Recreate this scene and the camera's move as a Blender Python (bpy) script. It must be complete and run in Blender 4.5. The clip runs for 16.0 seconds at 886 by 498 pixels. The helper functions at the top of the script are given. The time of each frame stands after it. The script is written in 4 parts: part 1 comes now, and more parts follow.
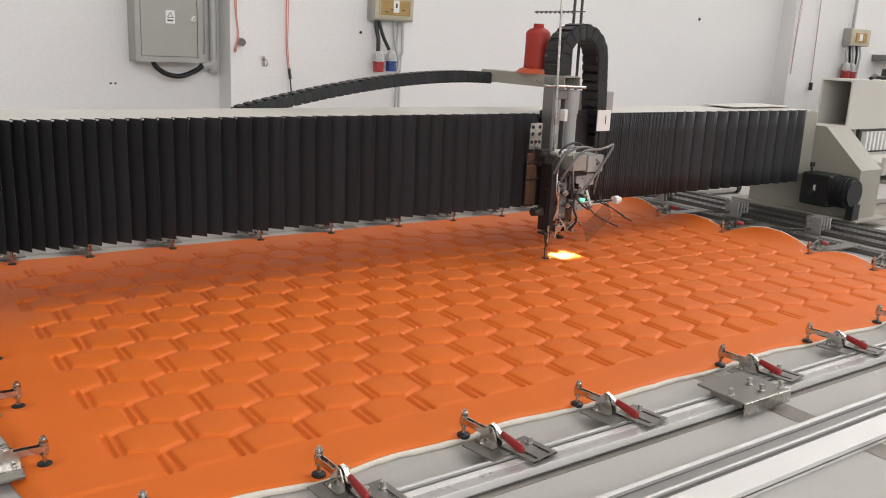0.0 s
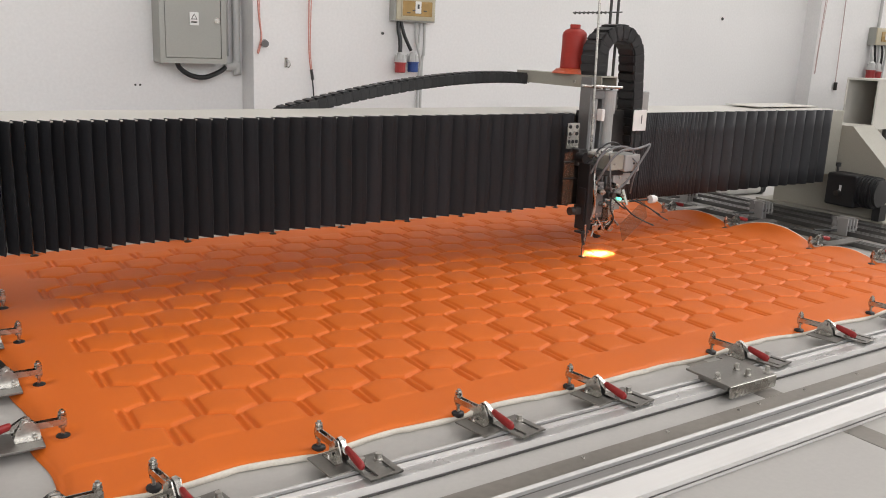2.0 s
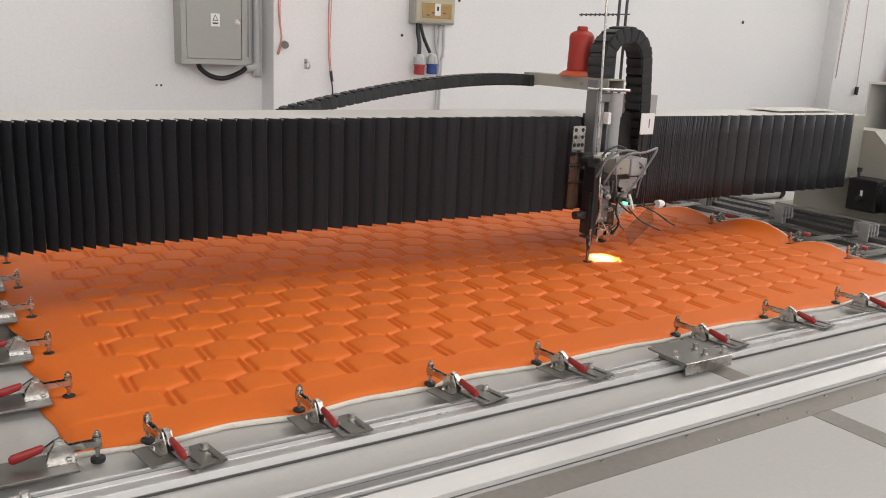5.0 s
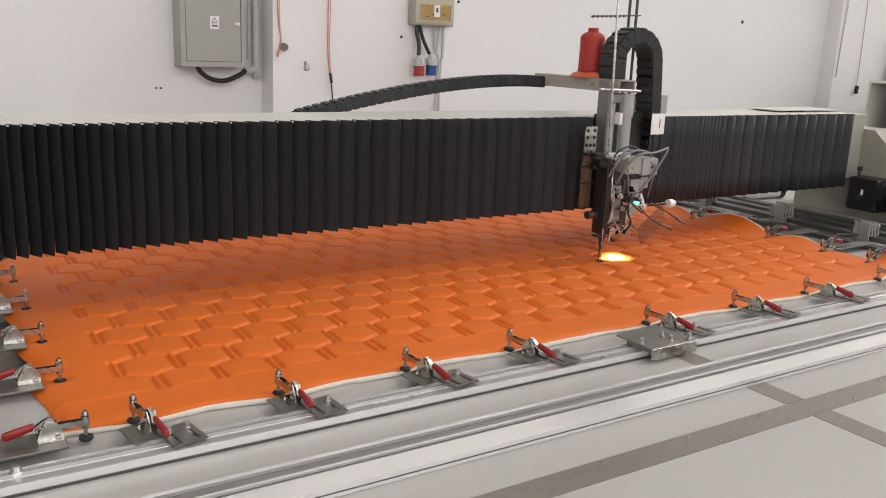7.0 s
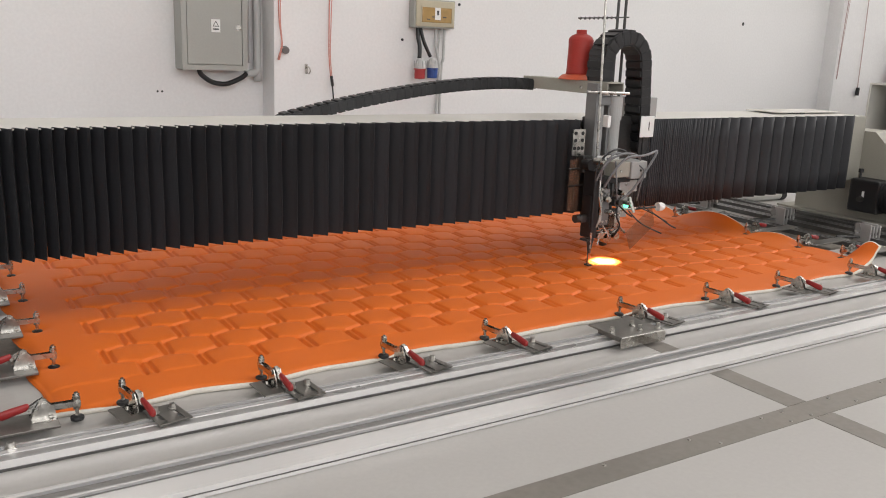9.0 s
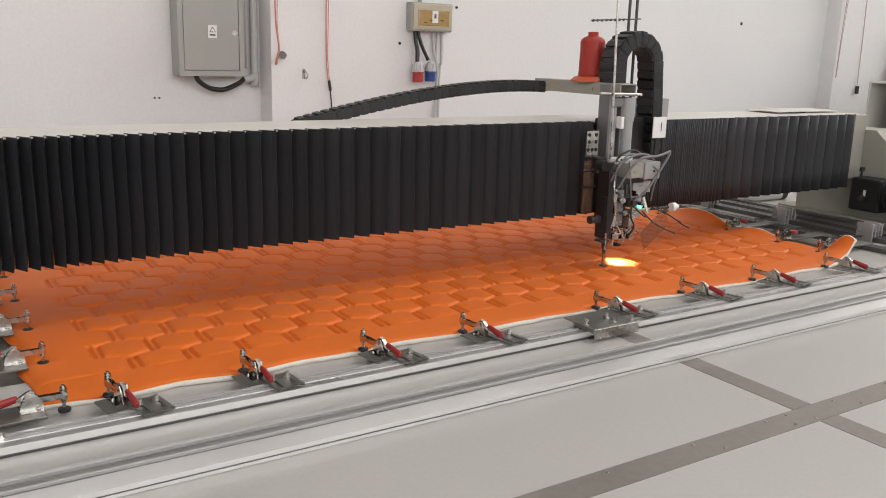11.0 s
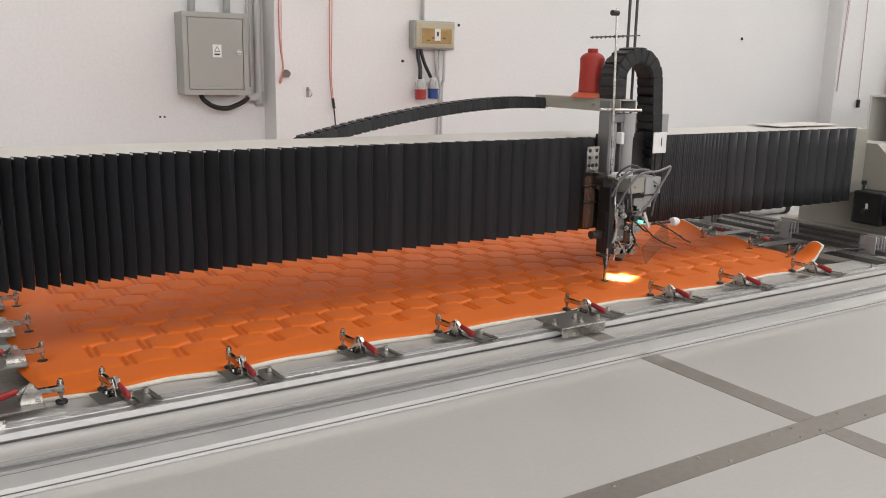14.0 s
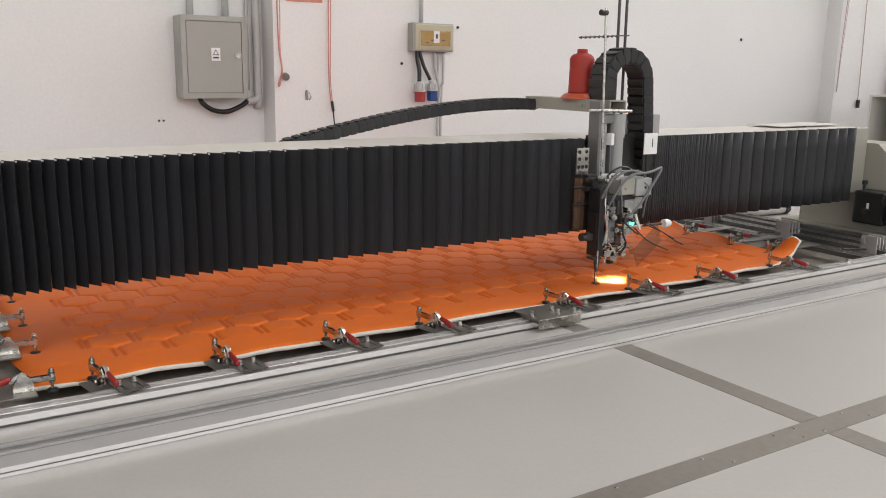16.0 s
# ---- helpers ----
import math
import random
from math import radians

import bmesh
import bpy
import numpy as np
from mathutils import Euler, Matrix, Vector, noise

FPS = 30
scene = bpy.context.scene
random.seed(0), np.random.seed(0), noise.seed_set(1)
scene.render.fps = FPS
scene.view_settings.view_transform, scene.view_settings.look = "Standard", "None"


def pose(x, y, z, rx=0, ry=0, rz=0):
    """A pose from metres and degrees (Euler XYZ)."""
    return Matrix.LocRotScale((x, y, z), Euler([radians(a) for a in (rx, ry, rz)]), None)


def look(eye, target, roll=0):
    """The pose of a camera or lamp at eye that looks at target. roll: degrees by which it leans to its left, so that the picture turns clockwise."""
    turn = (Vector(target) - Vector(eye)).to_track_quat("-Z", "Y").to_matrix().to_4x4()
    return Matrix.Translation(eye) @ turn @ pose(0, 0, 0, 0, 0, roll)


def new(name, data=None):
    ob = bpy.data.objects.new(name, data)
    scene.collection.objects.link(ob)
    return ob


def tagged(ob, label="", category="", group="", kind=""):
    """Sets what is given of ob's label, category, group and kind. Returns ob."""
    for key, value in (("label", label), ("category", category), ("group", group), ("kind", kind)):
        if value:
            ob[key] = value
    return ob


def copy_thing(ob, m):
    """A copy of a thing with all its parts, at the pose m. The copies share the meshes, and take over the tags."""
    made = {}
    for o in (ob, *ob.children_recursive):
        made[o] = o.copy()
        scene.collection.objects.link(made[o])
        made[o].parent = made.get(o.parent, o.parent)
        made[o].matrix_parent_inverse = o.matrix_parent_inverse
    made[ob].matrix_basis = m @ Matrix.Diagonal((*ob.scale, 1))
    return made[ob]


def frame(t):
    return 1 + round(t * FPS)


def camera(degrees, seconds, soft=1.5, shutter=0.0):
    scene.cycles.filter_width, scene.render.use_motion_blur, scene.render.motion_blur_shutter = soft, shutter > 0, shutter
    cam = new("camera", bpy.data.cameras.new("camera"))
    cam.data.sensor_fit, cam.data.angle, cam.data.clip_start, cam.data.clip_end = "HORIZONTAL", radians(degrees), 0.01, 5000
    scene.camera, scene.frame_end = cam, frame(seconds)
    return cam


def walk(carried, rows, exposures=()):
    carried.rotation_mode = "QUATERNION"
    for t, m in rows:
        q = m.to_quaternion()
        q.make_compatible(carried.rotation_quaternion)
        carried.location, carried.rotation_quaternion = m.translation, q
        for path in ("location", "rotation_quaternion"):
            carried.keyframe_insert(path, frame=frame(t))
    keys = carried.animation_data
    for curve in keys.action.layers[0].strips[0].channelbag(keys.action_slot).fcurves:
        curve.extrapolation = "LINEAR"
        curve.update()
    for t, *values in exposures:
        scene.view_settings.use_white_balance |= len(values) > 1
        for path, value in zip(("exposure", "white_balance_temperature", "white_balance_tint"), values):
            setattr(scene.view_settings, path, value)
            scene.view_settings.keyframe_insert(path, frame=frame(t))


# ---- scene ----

# ---- camera and its way ----
cam = camera(55.07, 16.0, soft=1.0)
# seconds, place, then turn to the right, tilt and lean in degrees
CAM = [
    (0, -2.2285, -2.5808, 0.8012, 35.154, -13.760, 2.662),
    (0.5, -2.2290, -2.5791, 0.8004, 34.894, -13.770, 2.624),
    (1, -2.2334, -2.5720, 0.7984, 34.439, -13.761, 2.528),
    (1.5, -2.2362, -2.5694, 0.7978, 34.009, -13.745, 2.454),
    (2, -2.2413, -2.5717, 0.7969, 33.841, -13.737, 2.444),
    (2.5, -2.2458, -2.5759, 0.7986, 33.251, -13.731, 2.318),
    (3, -2.2495, -2.5777, 0.7992, 33.265, -13.707, 2.471),
    (3.5, -2.2497, -2.5772, 0.7997, 33.246, -13.675, 2.740),
    (4, -2.2553, -2.5744, 0.7964, 32.832, -13.691, 2.754),
    (6.5, -2.2464, -2.5680, 0.7964, 32.710, -13.585, 2.675),
    (7, -2.2485, -2.5698, 0.7985, 32.685, -13.583, 2.411),
    (7.5, -2.2511, -2.5752, 0.8020, 32.679, -13.568, 2.301),
    (8, -2.2554, -2.5754, 0.8025, 32.690, -13.503, 2.315),
    (8.5, -2.2550, -2.5758, 0.8031, 32.652, -13.467, 2.336),
    (9, -2.2498, -2.5712, 0.8007, 32.597, -13.435, 2.289),
    (11.5, -2.2315, -2.5509, 0.8011, 32.534, -13.202, 1.543),
    (12, -2.2294, -2.5480, 0.7996, 32.526, -13.187, 1.536),
    (12.5, -2.2328, -2.5486, 0.7986, 32.515, -13.168, 1.518),
    (13, -2.2410, -2.5560, 0.8007, 32.504, -12.734, 1.320),
    (13.5, -2.2459, -2.5632, 0.8013, 32.471, -12.438, 1.228),
    (14, -2.2470, -2.5680, 0.8045, 32.284, -12.167, 1.175),
    (14.5, -2.2474, -2.5653, 0.8037, 32.264, -11.987, 1.000),
    (15, -2.2428, -2.5655, 0.8031, 32.236, -11.966, 0.795),
    (15.5, -2.2436, -2.5629, 0.7989, 32.245, -11.950, 0.807),
    (16, -2.2414, -2.5598, 0.7971, 32.264, -11.943, 0.848),
]


def aim(x, y, z, yaw, tilt, lean):
    a, b = radians(yaw), radians(tilt)
    way = Vector((math.sin(a) * math.cos(b), math.cos(a) * math.cos(b), math.sin(b)))
    return look((x, y, z), Vector((x, y, z)) + way, lean)


walk(cam, [(r[0], aim(*r[1:])) for r in CAM], exposures=((0.0, 0.0), (16.0, 0.0)))

# ---- light: daylight through the hall's windows ----
world = bpy.data.worlds.new("sky")
scene.world = world
world.use_nodes = True
wn = world.node_tree.nodes
sky = wn.new("ShaderNodeTexSky")
sky.sky_type, sky.sun_disc = "NISHITA", False
sky.sun_elevation, sky.sun_rotation = radians(42), radians(150)
world.node_tree.links.new(sky.outputs[0], wn["Background"].inputs[0])
wn["Background"].inputs[1].default_value = 0.1


def window_light(eye, target, w, h, power, colour=(1.0, 0.965, 0.925)):
    lamp = bpy.data.lights.new("window_light", "AREA")
    lamp.shape, lamp.size, lamp.size_y, lamp.energy, lamp.color = "RECTANGLE", w, h, power, colour
    ob = new("window_light", lamp)
    ob.matrix_world = look(eye, target)
    return ob


# windows: a row in the south wall, a high band in the far east wall, a rooflight beyond the machine
window_light((-2.2, -6.95, 3.2), (-2.2, 0.0, 3.2), 9.0, 3.6, 295)
window_light((21.95, -1.6, 8.4), (0.0, -0.3, 0.0), 7.2, 3.0, 800)
window_light((8.5, -0.4, 10.45), (8.5, -0.4, 0.0), 9.0, 4.4, 690)


# ---- materials ----
def mat(name, colour, rough=0.5, metal=0.0, vary=0.12, grain=40.0, large=1.5, bump=0.1, stretch=(1, 1, 1), rough_vary=0.12, spec=0.5, pieces=0.0, coat=0.0):
    """Colour and gloss varied at two scales, with fine relief. stretch draws the grain out along an axis."""
    m = bpy.data.materials.new(name)
    m.use_nodes = True
    n, l = m.node_tree.nodes, m.node_tree.links
    b = n["Principled BSDF"]
    b.inputs["Metallic"].default_value, b.inputs["Specular IOR Level"].default_value = metal, spec
    b.inputs["Coat Weight"].default_value = coat
    tc, mp = n.new("ShaderNodeTexCoord"), n.new("ShaderNodeMapping")
    mp.inputs["Scale"].default_value = stretch
    l.new(tc.outputs["Object"], mp.inputs[0])
    fine, broad = n.new("ShaderNodeTexNoise"), n.new("ShaderNodeTexNoise")
    fine.inputs["Scale"].default_value, fine.inputs["Detail"].default_value = grain, 4
    broad.inputs["Scale"].default_value, broad.inputs["Detail"].default_value = large, 5
    l.new(mp.outputs[0], fine.inputs[0])
    l.new(tc.outputs["Object"], broad.inputs[0])
    add = n.new("ShaderNodeMath")
    add.operation = "ADD"
    l.new(fine.outputs[0], add.inputs[0])
    l.new(broad.outputs[0], add.inputs[1])
    ramp = n.new("ShaderNodeMapRange")
    ramp.inputs["From Min"].default_value, ramp.inputs["From Max"].default_value = 0.6, 1.4
    ramp.inputs["To Min"].default_value, ramp.inputs["To Max"].default_value = 1 - vary, 1 + vary
    l.new(add.outputs[0], ramp.inputs[0])
    value = ramp.outputs[0]
    if pieces:
        info = n.new("ShaderNodeObjectInfo")
        r2 = n.new("ShaderNodeMapRange")
        r2.inputs["To Min"].default_value, r2.inputs["To Max"].default_value = 1 - pieces, 1 + pieces
        l.new(info.outputs["Random"], r2.inputs[0])
        mul = n.new("ShaderNodeMath")
        mul.operation = "MULTIPLY"
        l.new(value, mul.inputs[0])
        l.new(r2.outputs[0], mul.inputs[1])
        value = mul.outputs[0]
    tint = n.new("ShaderNodeVectorMath")
    tint.operation = "SCALE"
    tint.inputs[0].default_value = colour
    l.new(value, tint.inputs["Scale"])
    l.new(tint.outputs[0], b.inputs["Base Color"])
    rr = n.new("ShaderNodeMapRange")
    rr.inputs["From Min"].default_value, rr.inputs["From Max"].default_value = 0.3, 0.7
    rr.inputs["To Min"].default_value, rr.inputs["To Max"].default_value = max(0.03, rough - rough_vary), min(1.0, rough + rough_vary)
    l.new(broad.outputs[0], rr.inputs[0])
    l.new(rr.outputs[0], b.inputs["Roughness"])
    if bump:
        bp = n.new("ShaderNodeBump")
        bp.inputs["Strength"].default_value, bp.inputs["Distance"].default_value = bump, 0.002
        l.new(fine.outputs[0], bp.inputs["Height"])
        l.new(bp.outputs[0], b.inputs["Normal"])
    return m


def glow(name, colour, strength):
    m = bpy.data.materials.new(name)
    m.use_nodes = True
    b = m.node_tree.nodes["Principled BSDF"]
    b.inputs["Base Color"].default_value = (*colour, 1)
    b.inputs["Emission Color"].default_value, b.inputs["Emission Strength"].default_value = (*colour, 1), strength
    return m


PLASTER = mat("wall_plaster", (0.81, 0.80, 0.795), 0.85, vary=0.05, grain=60, large=0.9, bump=0.15)
FLOOR = mat("floor_concrete", (0.32, 0.31, 0.3), 0.6, vary=0.2, grain=25)
CEIL = mat("ceiling_sheet", (0.7, 0.7, 0.7), 0.8, vary=0.05)
LEATHER = mat("orange_leatherette", (0.70, 0.148, 0.015), 0.56, vary=0.08, grain=420, large=2.5, bump=0.14, rough_vary=0.06, spec=0.3)
FOAM = mat("white_foam", (0.74, 0.69, 0.6), 0.95, vary=0.12, grain=180, bump=0.5)
BELLOW = mat("black_bellows_cloth", (0.023, 0.0238, 0.027), 0.66, vary=0.25, grain=260, large=3, bump=0.12, pieces=0.2, spec=0.4)
CREAM = mat("cream_machine_paint", (0.35, 0.335, 0.285), 0.62, vary=0.08, grain=120, large=2, bump=0.06)
CREAM_L = mat("light_cream_sheet", (0.62, 0.6, 0.55), 0.4, vary=0.05, grain=120, large=2, bump=0.05)
TABLE = mat("pale_table_laminate", (0.43, 0.413, 0.39), 0.36, vary=0.05, grain=90, large=1.3, bump=0.05, rough_vary=0.08)
STRIP = mat("dull_steel_strip", (0.235, 0.215, 0.19), 0.45, metal=0.55, vary=0.12, grain=60, large=5, bump=0.08, stretch=(1, 1, 1))
ALU = mat("extruded_aluminium", (0.86, 0.85, 0.835), 0.27, metal=0.6, vary=0.03, grain=160, large=2, bump=0.0, stretch=(0.02, 1, 1), rough_vary=0.0)
ALU_D = mat("weathered_aluminium", (0.16, 0.156, 0.15), 0.38, metal=0.8, vary=0.12, grain=60, large=4, bump=0.05)
# grey of the guide plates; on the rail it paints a duller reflection
ALU_G = mat("grey_anodised_rail", (0.50, 0.49, 0.48), 0.32, metal=0.6, vary=0.06, grain=160, large=2, bump=0.02, stretch=(0.04, 1, 1))
# darker than the rail, to paint the shade of its wide recess
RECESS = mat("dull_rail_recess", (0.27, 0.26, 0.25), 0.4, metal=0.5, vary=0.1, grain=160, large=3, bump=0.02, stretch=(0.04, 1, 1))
PLATE = mat("brushed_steel_plate", (0.24, 0.228, 0.21), 0.42, metal=0.85, vary=0.12, grain=140, large=8, bump=0.06)
CHROME = mat("zinc_plated_steel", (0.50, 0.485, 0.455), 0.26, metal=1.0, vary=0.35, grain=90, large=20, bump=0.08)
DARKSTEEL = mat("dark_steel", (0.07, 0.068, 0.066), 0.4, metal=0.7, vary=0.2, grain=90, bump=0.06)
# dark tone painted in for shade in rail slots and along rail fronts
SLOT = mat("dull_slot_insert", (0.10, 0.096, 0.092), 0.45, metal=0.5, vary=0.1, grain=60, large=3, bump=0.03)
BLACK = mat("black_plastic", (0.014, 0.014, 0.015), 0.42, vary=0.2, grain=90, bump=0.08)
CHAIN = mat("black_chain_plastic", (0.016, 0.016, 0.017), 0.45, vary=0.2, grain=90, bump=0.1, pieces=0.3)
RED_GRIP = mat("red_vinyl_grip", (0.28, 0.014, 0.014), 0.4, vary=0.12, grain=80, bump=0.05, spec=0.5)
SPOOLB = mat("orange_plastic_base", (0.55, 0.09, 0.03), 0.4, vary=0.08)
THREAD = mat("red_orange_thread", (0.36, 0.026, 0.016), 0.6, vary=0.12, grain=300, large=10, bump=0.5, stretch=(0.1, 0.1, 3))
GREYBOX = mat("grey_enamel", (0.36, 0.36, 0.33), 0.45, vary=0.06, grain=130, large=3, bump=0.08)
JBOX = mat("yellowed_plastic", (0.5, 0.45, 0.33), 0.45, vary=0.08, grain=90, large=6, bump=0.05)
JWIN = mat("amber_window", (0.42, 0.27, 0.1), 0.25, vary=0.2, grain=30, large=12, bump=0.02)
LABEL = mat("white_label", (0.8, 0.8, 0.78), 0.5, vary=0.03)
INK = mat("printed_ink", (0.05, 0.05, 0.05), 0.6, vary=0.05)
PIPE = mat("grey_conduit", (0.5, 0.5, 0.49), 0.45, vary=0.06)
REDP = mat("red_plug", (0.36, 0.03, 0.03), 0.4, vary=0.1)
BLUEP = mat("blue_plug", (0.02, 0.06, 0.24), 0.4, vary=0.1)
PALECORD = mat("faded_pink_cord", (0.52, 0.38, 0.36), 0.7, vary=0.15)
PINK = mat("red_cord", (0.62, 0.27, 0.22), 0.7, vary=0.15)
TROUGH = mat("oily_dark_steel", (0.26, 0.235, 0.2), 0.5, metal=0.4, vary=0.3, grain=60, large=6)
PERSPEX = mat("brown_tinted_guard", (0.2, 0.11, 0.07), 0.25, vary=0.08, grain=60)
PERSPEX.node_tree.nodes["Principled BSDF"].inputs["Alpha"].default_value = 0.32
LAMP = glow("work_light", (1.0, 0.95, 0.86), 9000)
LED = glow("green_led", (0.15, 1.0, 0.6), 2.0)


# ---- mesh building ----
def part(name, bm, material, parent=None, label="", smooth=False, at=None):
    me = bpy.data.meshes.new(name)
    bmesh.ops.recalc_face_normals(bm, faces=bm.faces)
    if smooth:
        for f in bm.faces:
            f.smooth = True
    bm.to_mesh(me)
    bm.free()
    me.materials.append(material)
    ob = new(name, me)
    if parent:
        ob.parent = parent
    if at is not None:
        ob.matrix_basis = at
    if label:
        ob["label"] = label
    return ob


def again(ob, m, parent=None):
    """Another object on the same mesh."""
    o = new(ob.name.split(".")[0], ob.data)
    o.parent = parent or ob.parent
    o.matrix_basis = m
    return o


def thing(name, label, category, group="", m=None, kind=""):
    ob = tagged(new(name), label, category, group, kind)
    if m is not None:
        ob.matrix_basis = m
    return ob


def box(bm, x0, x1, y0, y1, z0, z1, bevel=0.0, m=None):
    r = bmesh.ops.create_cube(bm, size=1)
    v = r["verts"]
    t = Matrix.Translation(((x0 + x1) / 2, (y0 + y1) / 2, (z0 + z1) / 2)) @ Matrix.Diagonal((abs(x1 - x0), abs(y1 - y0), abs(z1 - z0), 1))
    bmesh.ops.transform(bm, matrix=(m or Matrix()) @ t, verts=v)
    if bevel:
        e = list({e for q in v for e in q.link_edges})
        bmesh.ops.bevel(bm, geom=e, offset=bevel, segments=2, profile=0.5, affect="EDGES")
    return bm


def boxes(*bs, bevel=0.0):
    bm = bmesh.new()
    for b in bs:
        box(bm, *b, bevel=bevel)
    return bm


def rod(bm, a, b, r, r2=None, seg=12):
    a, b = Vector(a), Vector(b)
    d = b - a
    m = Matrix.Translation((a + b) / 2) @ d.to_track_quat("Z", "Y").to_matrix().to_4x4()
    bmesh.ops.create_cone(bm, cap_ends=True, segments=seg, radius1=r, radius2=r if r2 is None else r2, depth=d.length, matrix=m)
    return bm


def rods(*rs, seg=12):
    bm = bmesh.new()
    for a in rs:
        rod(bm, *a, seg=seg)
    return bm


def turned(pts, seg=24):
    """A lathe shape from (radius, height) pairs."""
    bm = bmesh.new()
    rings = [[bm.verts.new((r * math.cos(2 * math.pi * k / seg), r * math.sin(2 * math.pi * k / seg), z)) for k in range(seg)] for r, z in pts]
    for a, b in zip(rings, rings[1:]):
        for k in range(seg):
            bm.faces.new((a[k], a[(k + 1) % seg], b[(k + 1) % seg], b[k]))
    bm.faces.new(rings[0][::-1])
    bm.faces.new(rings[-1])
    return bm


def tube(pts, r, seg=8):
    """A round cable along points, smoothed."""
    ps = [Vector(p) for p in pts]
    fine = []
    for i in range(len(ps) - 1):
        p0, p1, p2, p3 = ps[max(0, i - 1)], ps[i], ps[i + 1], ps[min(len(ps) - 1, i + 2)]
        for k in range(6):
            t = k / 6
            fine.append(0.5 * ((2 * p1) + (p2 - p0) * t + (2 * p0 - 5 * p1 + 4 * p2 - p3) * t * t + (3 * p1 - p0 - 3 * p2 + p3) * t ** 3))
    fine.append(ps[-1])
    bm = bmesh.new()
    rings, side = [], None
    for i, p in enumerate(fine):
        d = (fine[min(i + 1, len(fine) - 1)] - fine[max(i - 1, 0)]).normalized()
        side = d.orthogonal() if side is None else side - d * side.dot(d)
        side.normalize()
        over = d.cross(side)
        rings.append([bm.verts.new(p + side * (r * math.cos(2 * math.pi * k / seg)) + over * (r * math.sin(2 * math.pi * k / seg))) for k in range(seg)])
    for a, b in zip(rings, rings[1:]):
        for k in range(seg):
            bm.faces.new((a[k], a[(k + 1) % seg], b[(k + 1) % seg], b[k]))
    bm.faces.new(rings[0][::-1])
    bm.faces.new(rings[-1])
    return bm


def extrude(outline, a, b, axis="x"):
    """A closed outline drawn out along x (outline in y, z), along y (x, z) or z (x, y)."""
    bm = bmesh.new()
    put = {"x": lambda p, s: (s, p[0], p[1]), "y": lambda p, s: (p[0], s, p[1]), "z": lambda p, s: (p[0], p[1], s)}[axis]
    r0 = [bm.verts.new(put(p, a)) for p in outline]
    r1 = [bm.verts.new(put(p, b)) for p in outline]
    n = len(outline)
    for k in range(n):
        bm.faces.new((r0[k], r0[(k + 1) % n], r1[(k + 1) % n], r1[k]))
    bm.faces.new(r0[::-1])
    bm.faces.new(r1)
    return bm


def slotted(y0, y1, z0, z1, slots, depth=0.008):
    """Outline of an aluminium profile with slots (centre, width) in its top face."""
    pts = [(y0, z0), (y0, z1)]
    for c, w in sorted(slots):
        pts += [(c - w / 2, z1), (c - w / 2, z1 - depth), (c + w / 2, z1 - depth), (c + w / 2, z1)]
    return pts + [(y1, z1), (y1, z0)]


# ---- how the sewing goes: seconds, frame's way back (m), head's way along the beam (m) ----
SEW = [
    (0, -0.9721, 0.0027),
    (0.5, -0.9329, 0.0029),
    (1, -0.9000, 0.0176),
    (1.5, -0.8809, 0.0552),
    (2, -0.8520, 0.0728),
    (2.5, -0.8116, 0.0740),
    (3, -0.7789, 0.0607),
    (3.5, -0.7575, 0.0239),
    (4, -0.7298, 0.0035),
    (6.5, -0.5663, 0.0724),
    (7, -0.5283, 0.0653),
    (7.5, -0.5078, 0.0313),
    (8, -0.4842, 0.0000),
    (8.5, -0.4443, 0.0023),
    (9, -0.4039, -0.0007),
    (11.5, -0.2614, 0.0387),
    (12, -0.2419, 0.0032),
    (12.5, -0.2032, -0.0004),
    (13, -0.1626, 0.0011),
    (13.5, -0.1391, 0.0274),
    (14, -0.1197, 0.0620),
    (14.5, -0.0854, 0.0706),
    (15, -0.0467, 0.0691),
    (15.5, -0.0198, 0.0436),
    (16, 0.0000, 0.0096),
]
SEW[9:9] = [(4.5, -0.692, 0.0), (5.0, -0.652, 0.003), (5.5, -0.630, 0.045), (6.0, -0.606, 0.073)]
SEW[19:19] = [(9.5, -0.386, 0.028), (10.0, -0.365, 0.070), (10.5, -0.326, 0.074), (11.0, -0.287, 0.072)]
frame_riders, head_riders, pleats = [], [], []

# ---- the hall ----
X0, X1, Y0, Y1, ZF, ZC = -7.0, 22.0, -7.0, 2.2, -0.82, 10.5


def wall(name, bm, material=PLASTER):
    return tagged(part(name, bm, material), name.replace("_", " ") + " of the white painted factory hall", "wall", kind="structure")


tagged(part("floor", boxes((X0, X1, Y0, 2.6, ZF - 0.1, ZF)), FLOOR), "grey concrete hall floor", "floor", kind="structure")
wall("wall_north", boxes((X0, -0.406, 2.385, 2.6, ZF, ZC), (-0.406, 4.72, Y1, 2.6, ZF, ZC), (4.72, X1, 2.06, 2.6, ZF, ZC)))
wall("wall_west", boxes((X0 - 0.2, X0, Y0, 2.6, ZF, ZC)))
wall("wall_south", boxes((X0, X1, Y0 - 0.2, Y0, ZF, 1.4), (X0, X1, Y0 - 0.2, Y0, 5.0, ZC), (X0, -6.7, Y0 - 0.2, Y0, 1.4, 5.0), (2.3, X1, Y0 - 0.2, Y0, 1.4, 5.0)))
wall("wall_east", boxes((X1, X1 + 0.2, Y0, 2.6, ZF, 6.9), (X1, X1 + 0.2, Y0, 2.6, 9.9, ZC), (X1, X1 + 0.2, Y0, -5.2, 6.9, 9.9), (X1, X1 + 0.2, 2.0, 2.6, 6.9, 9.9)))
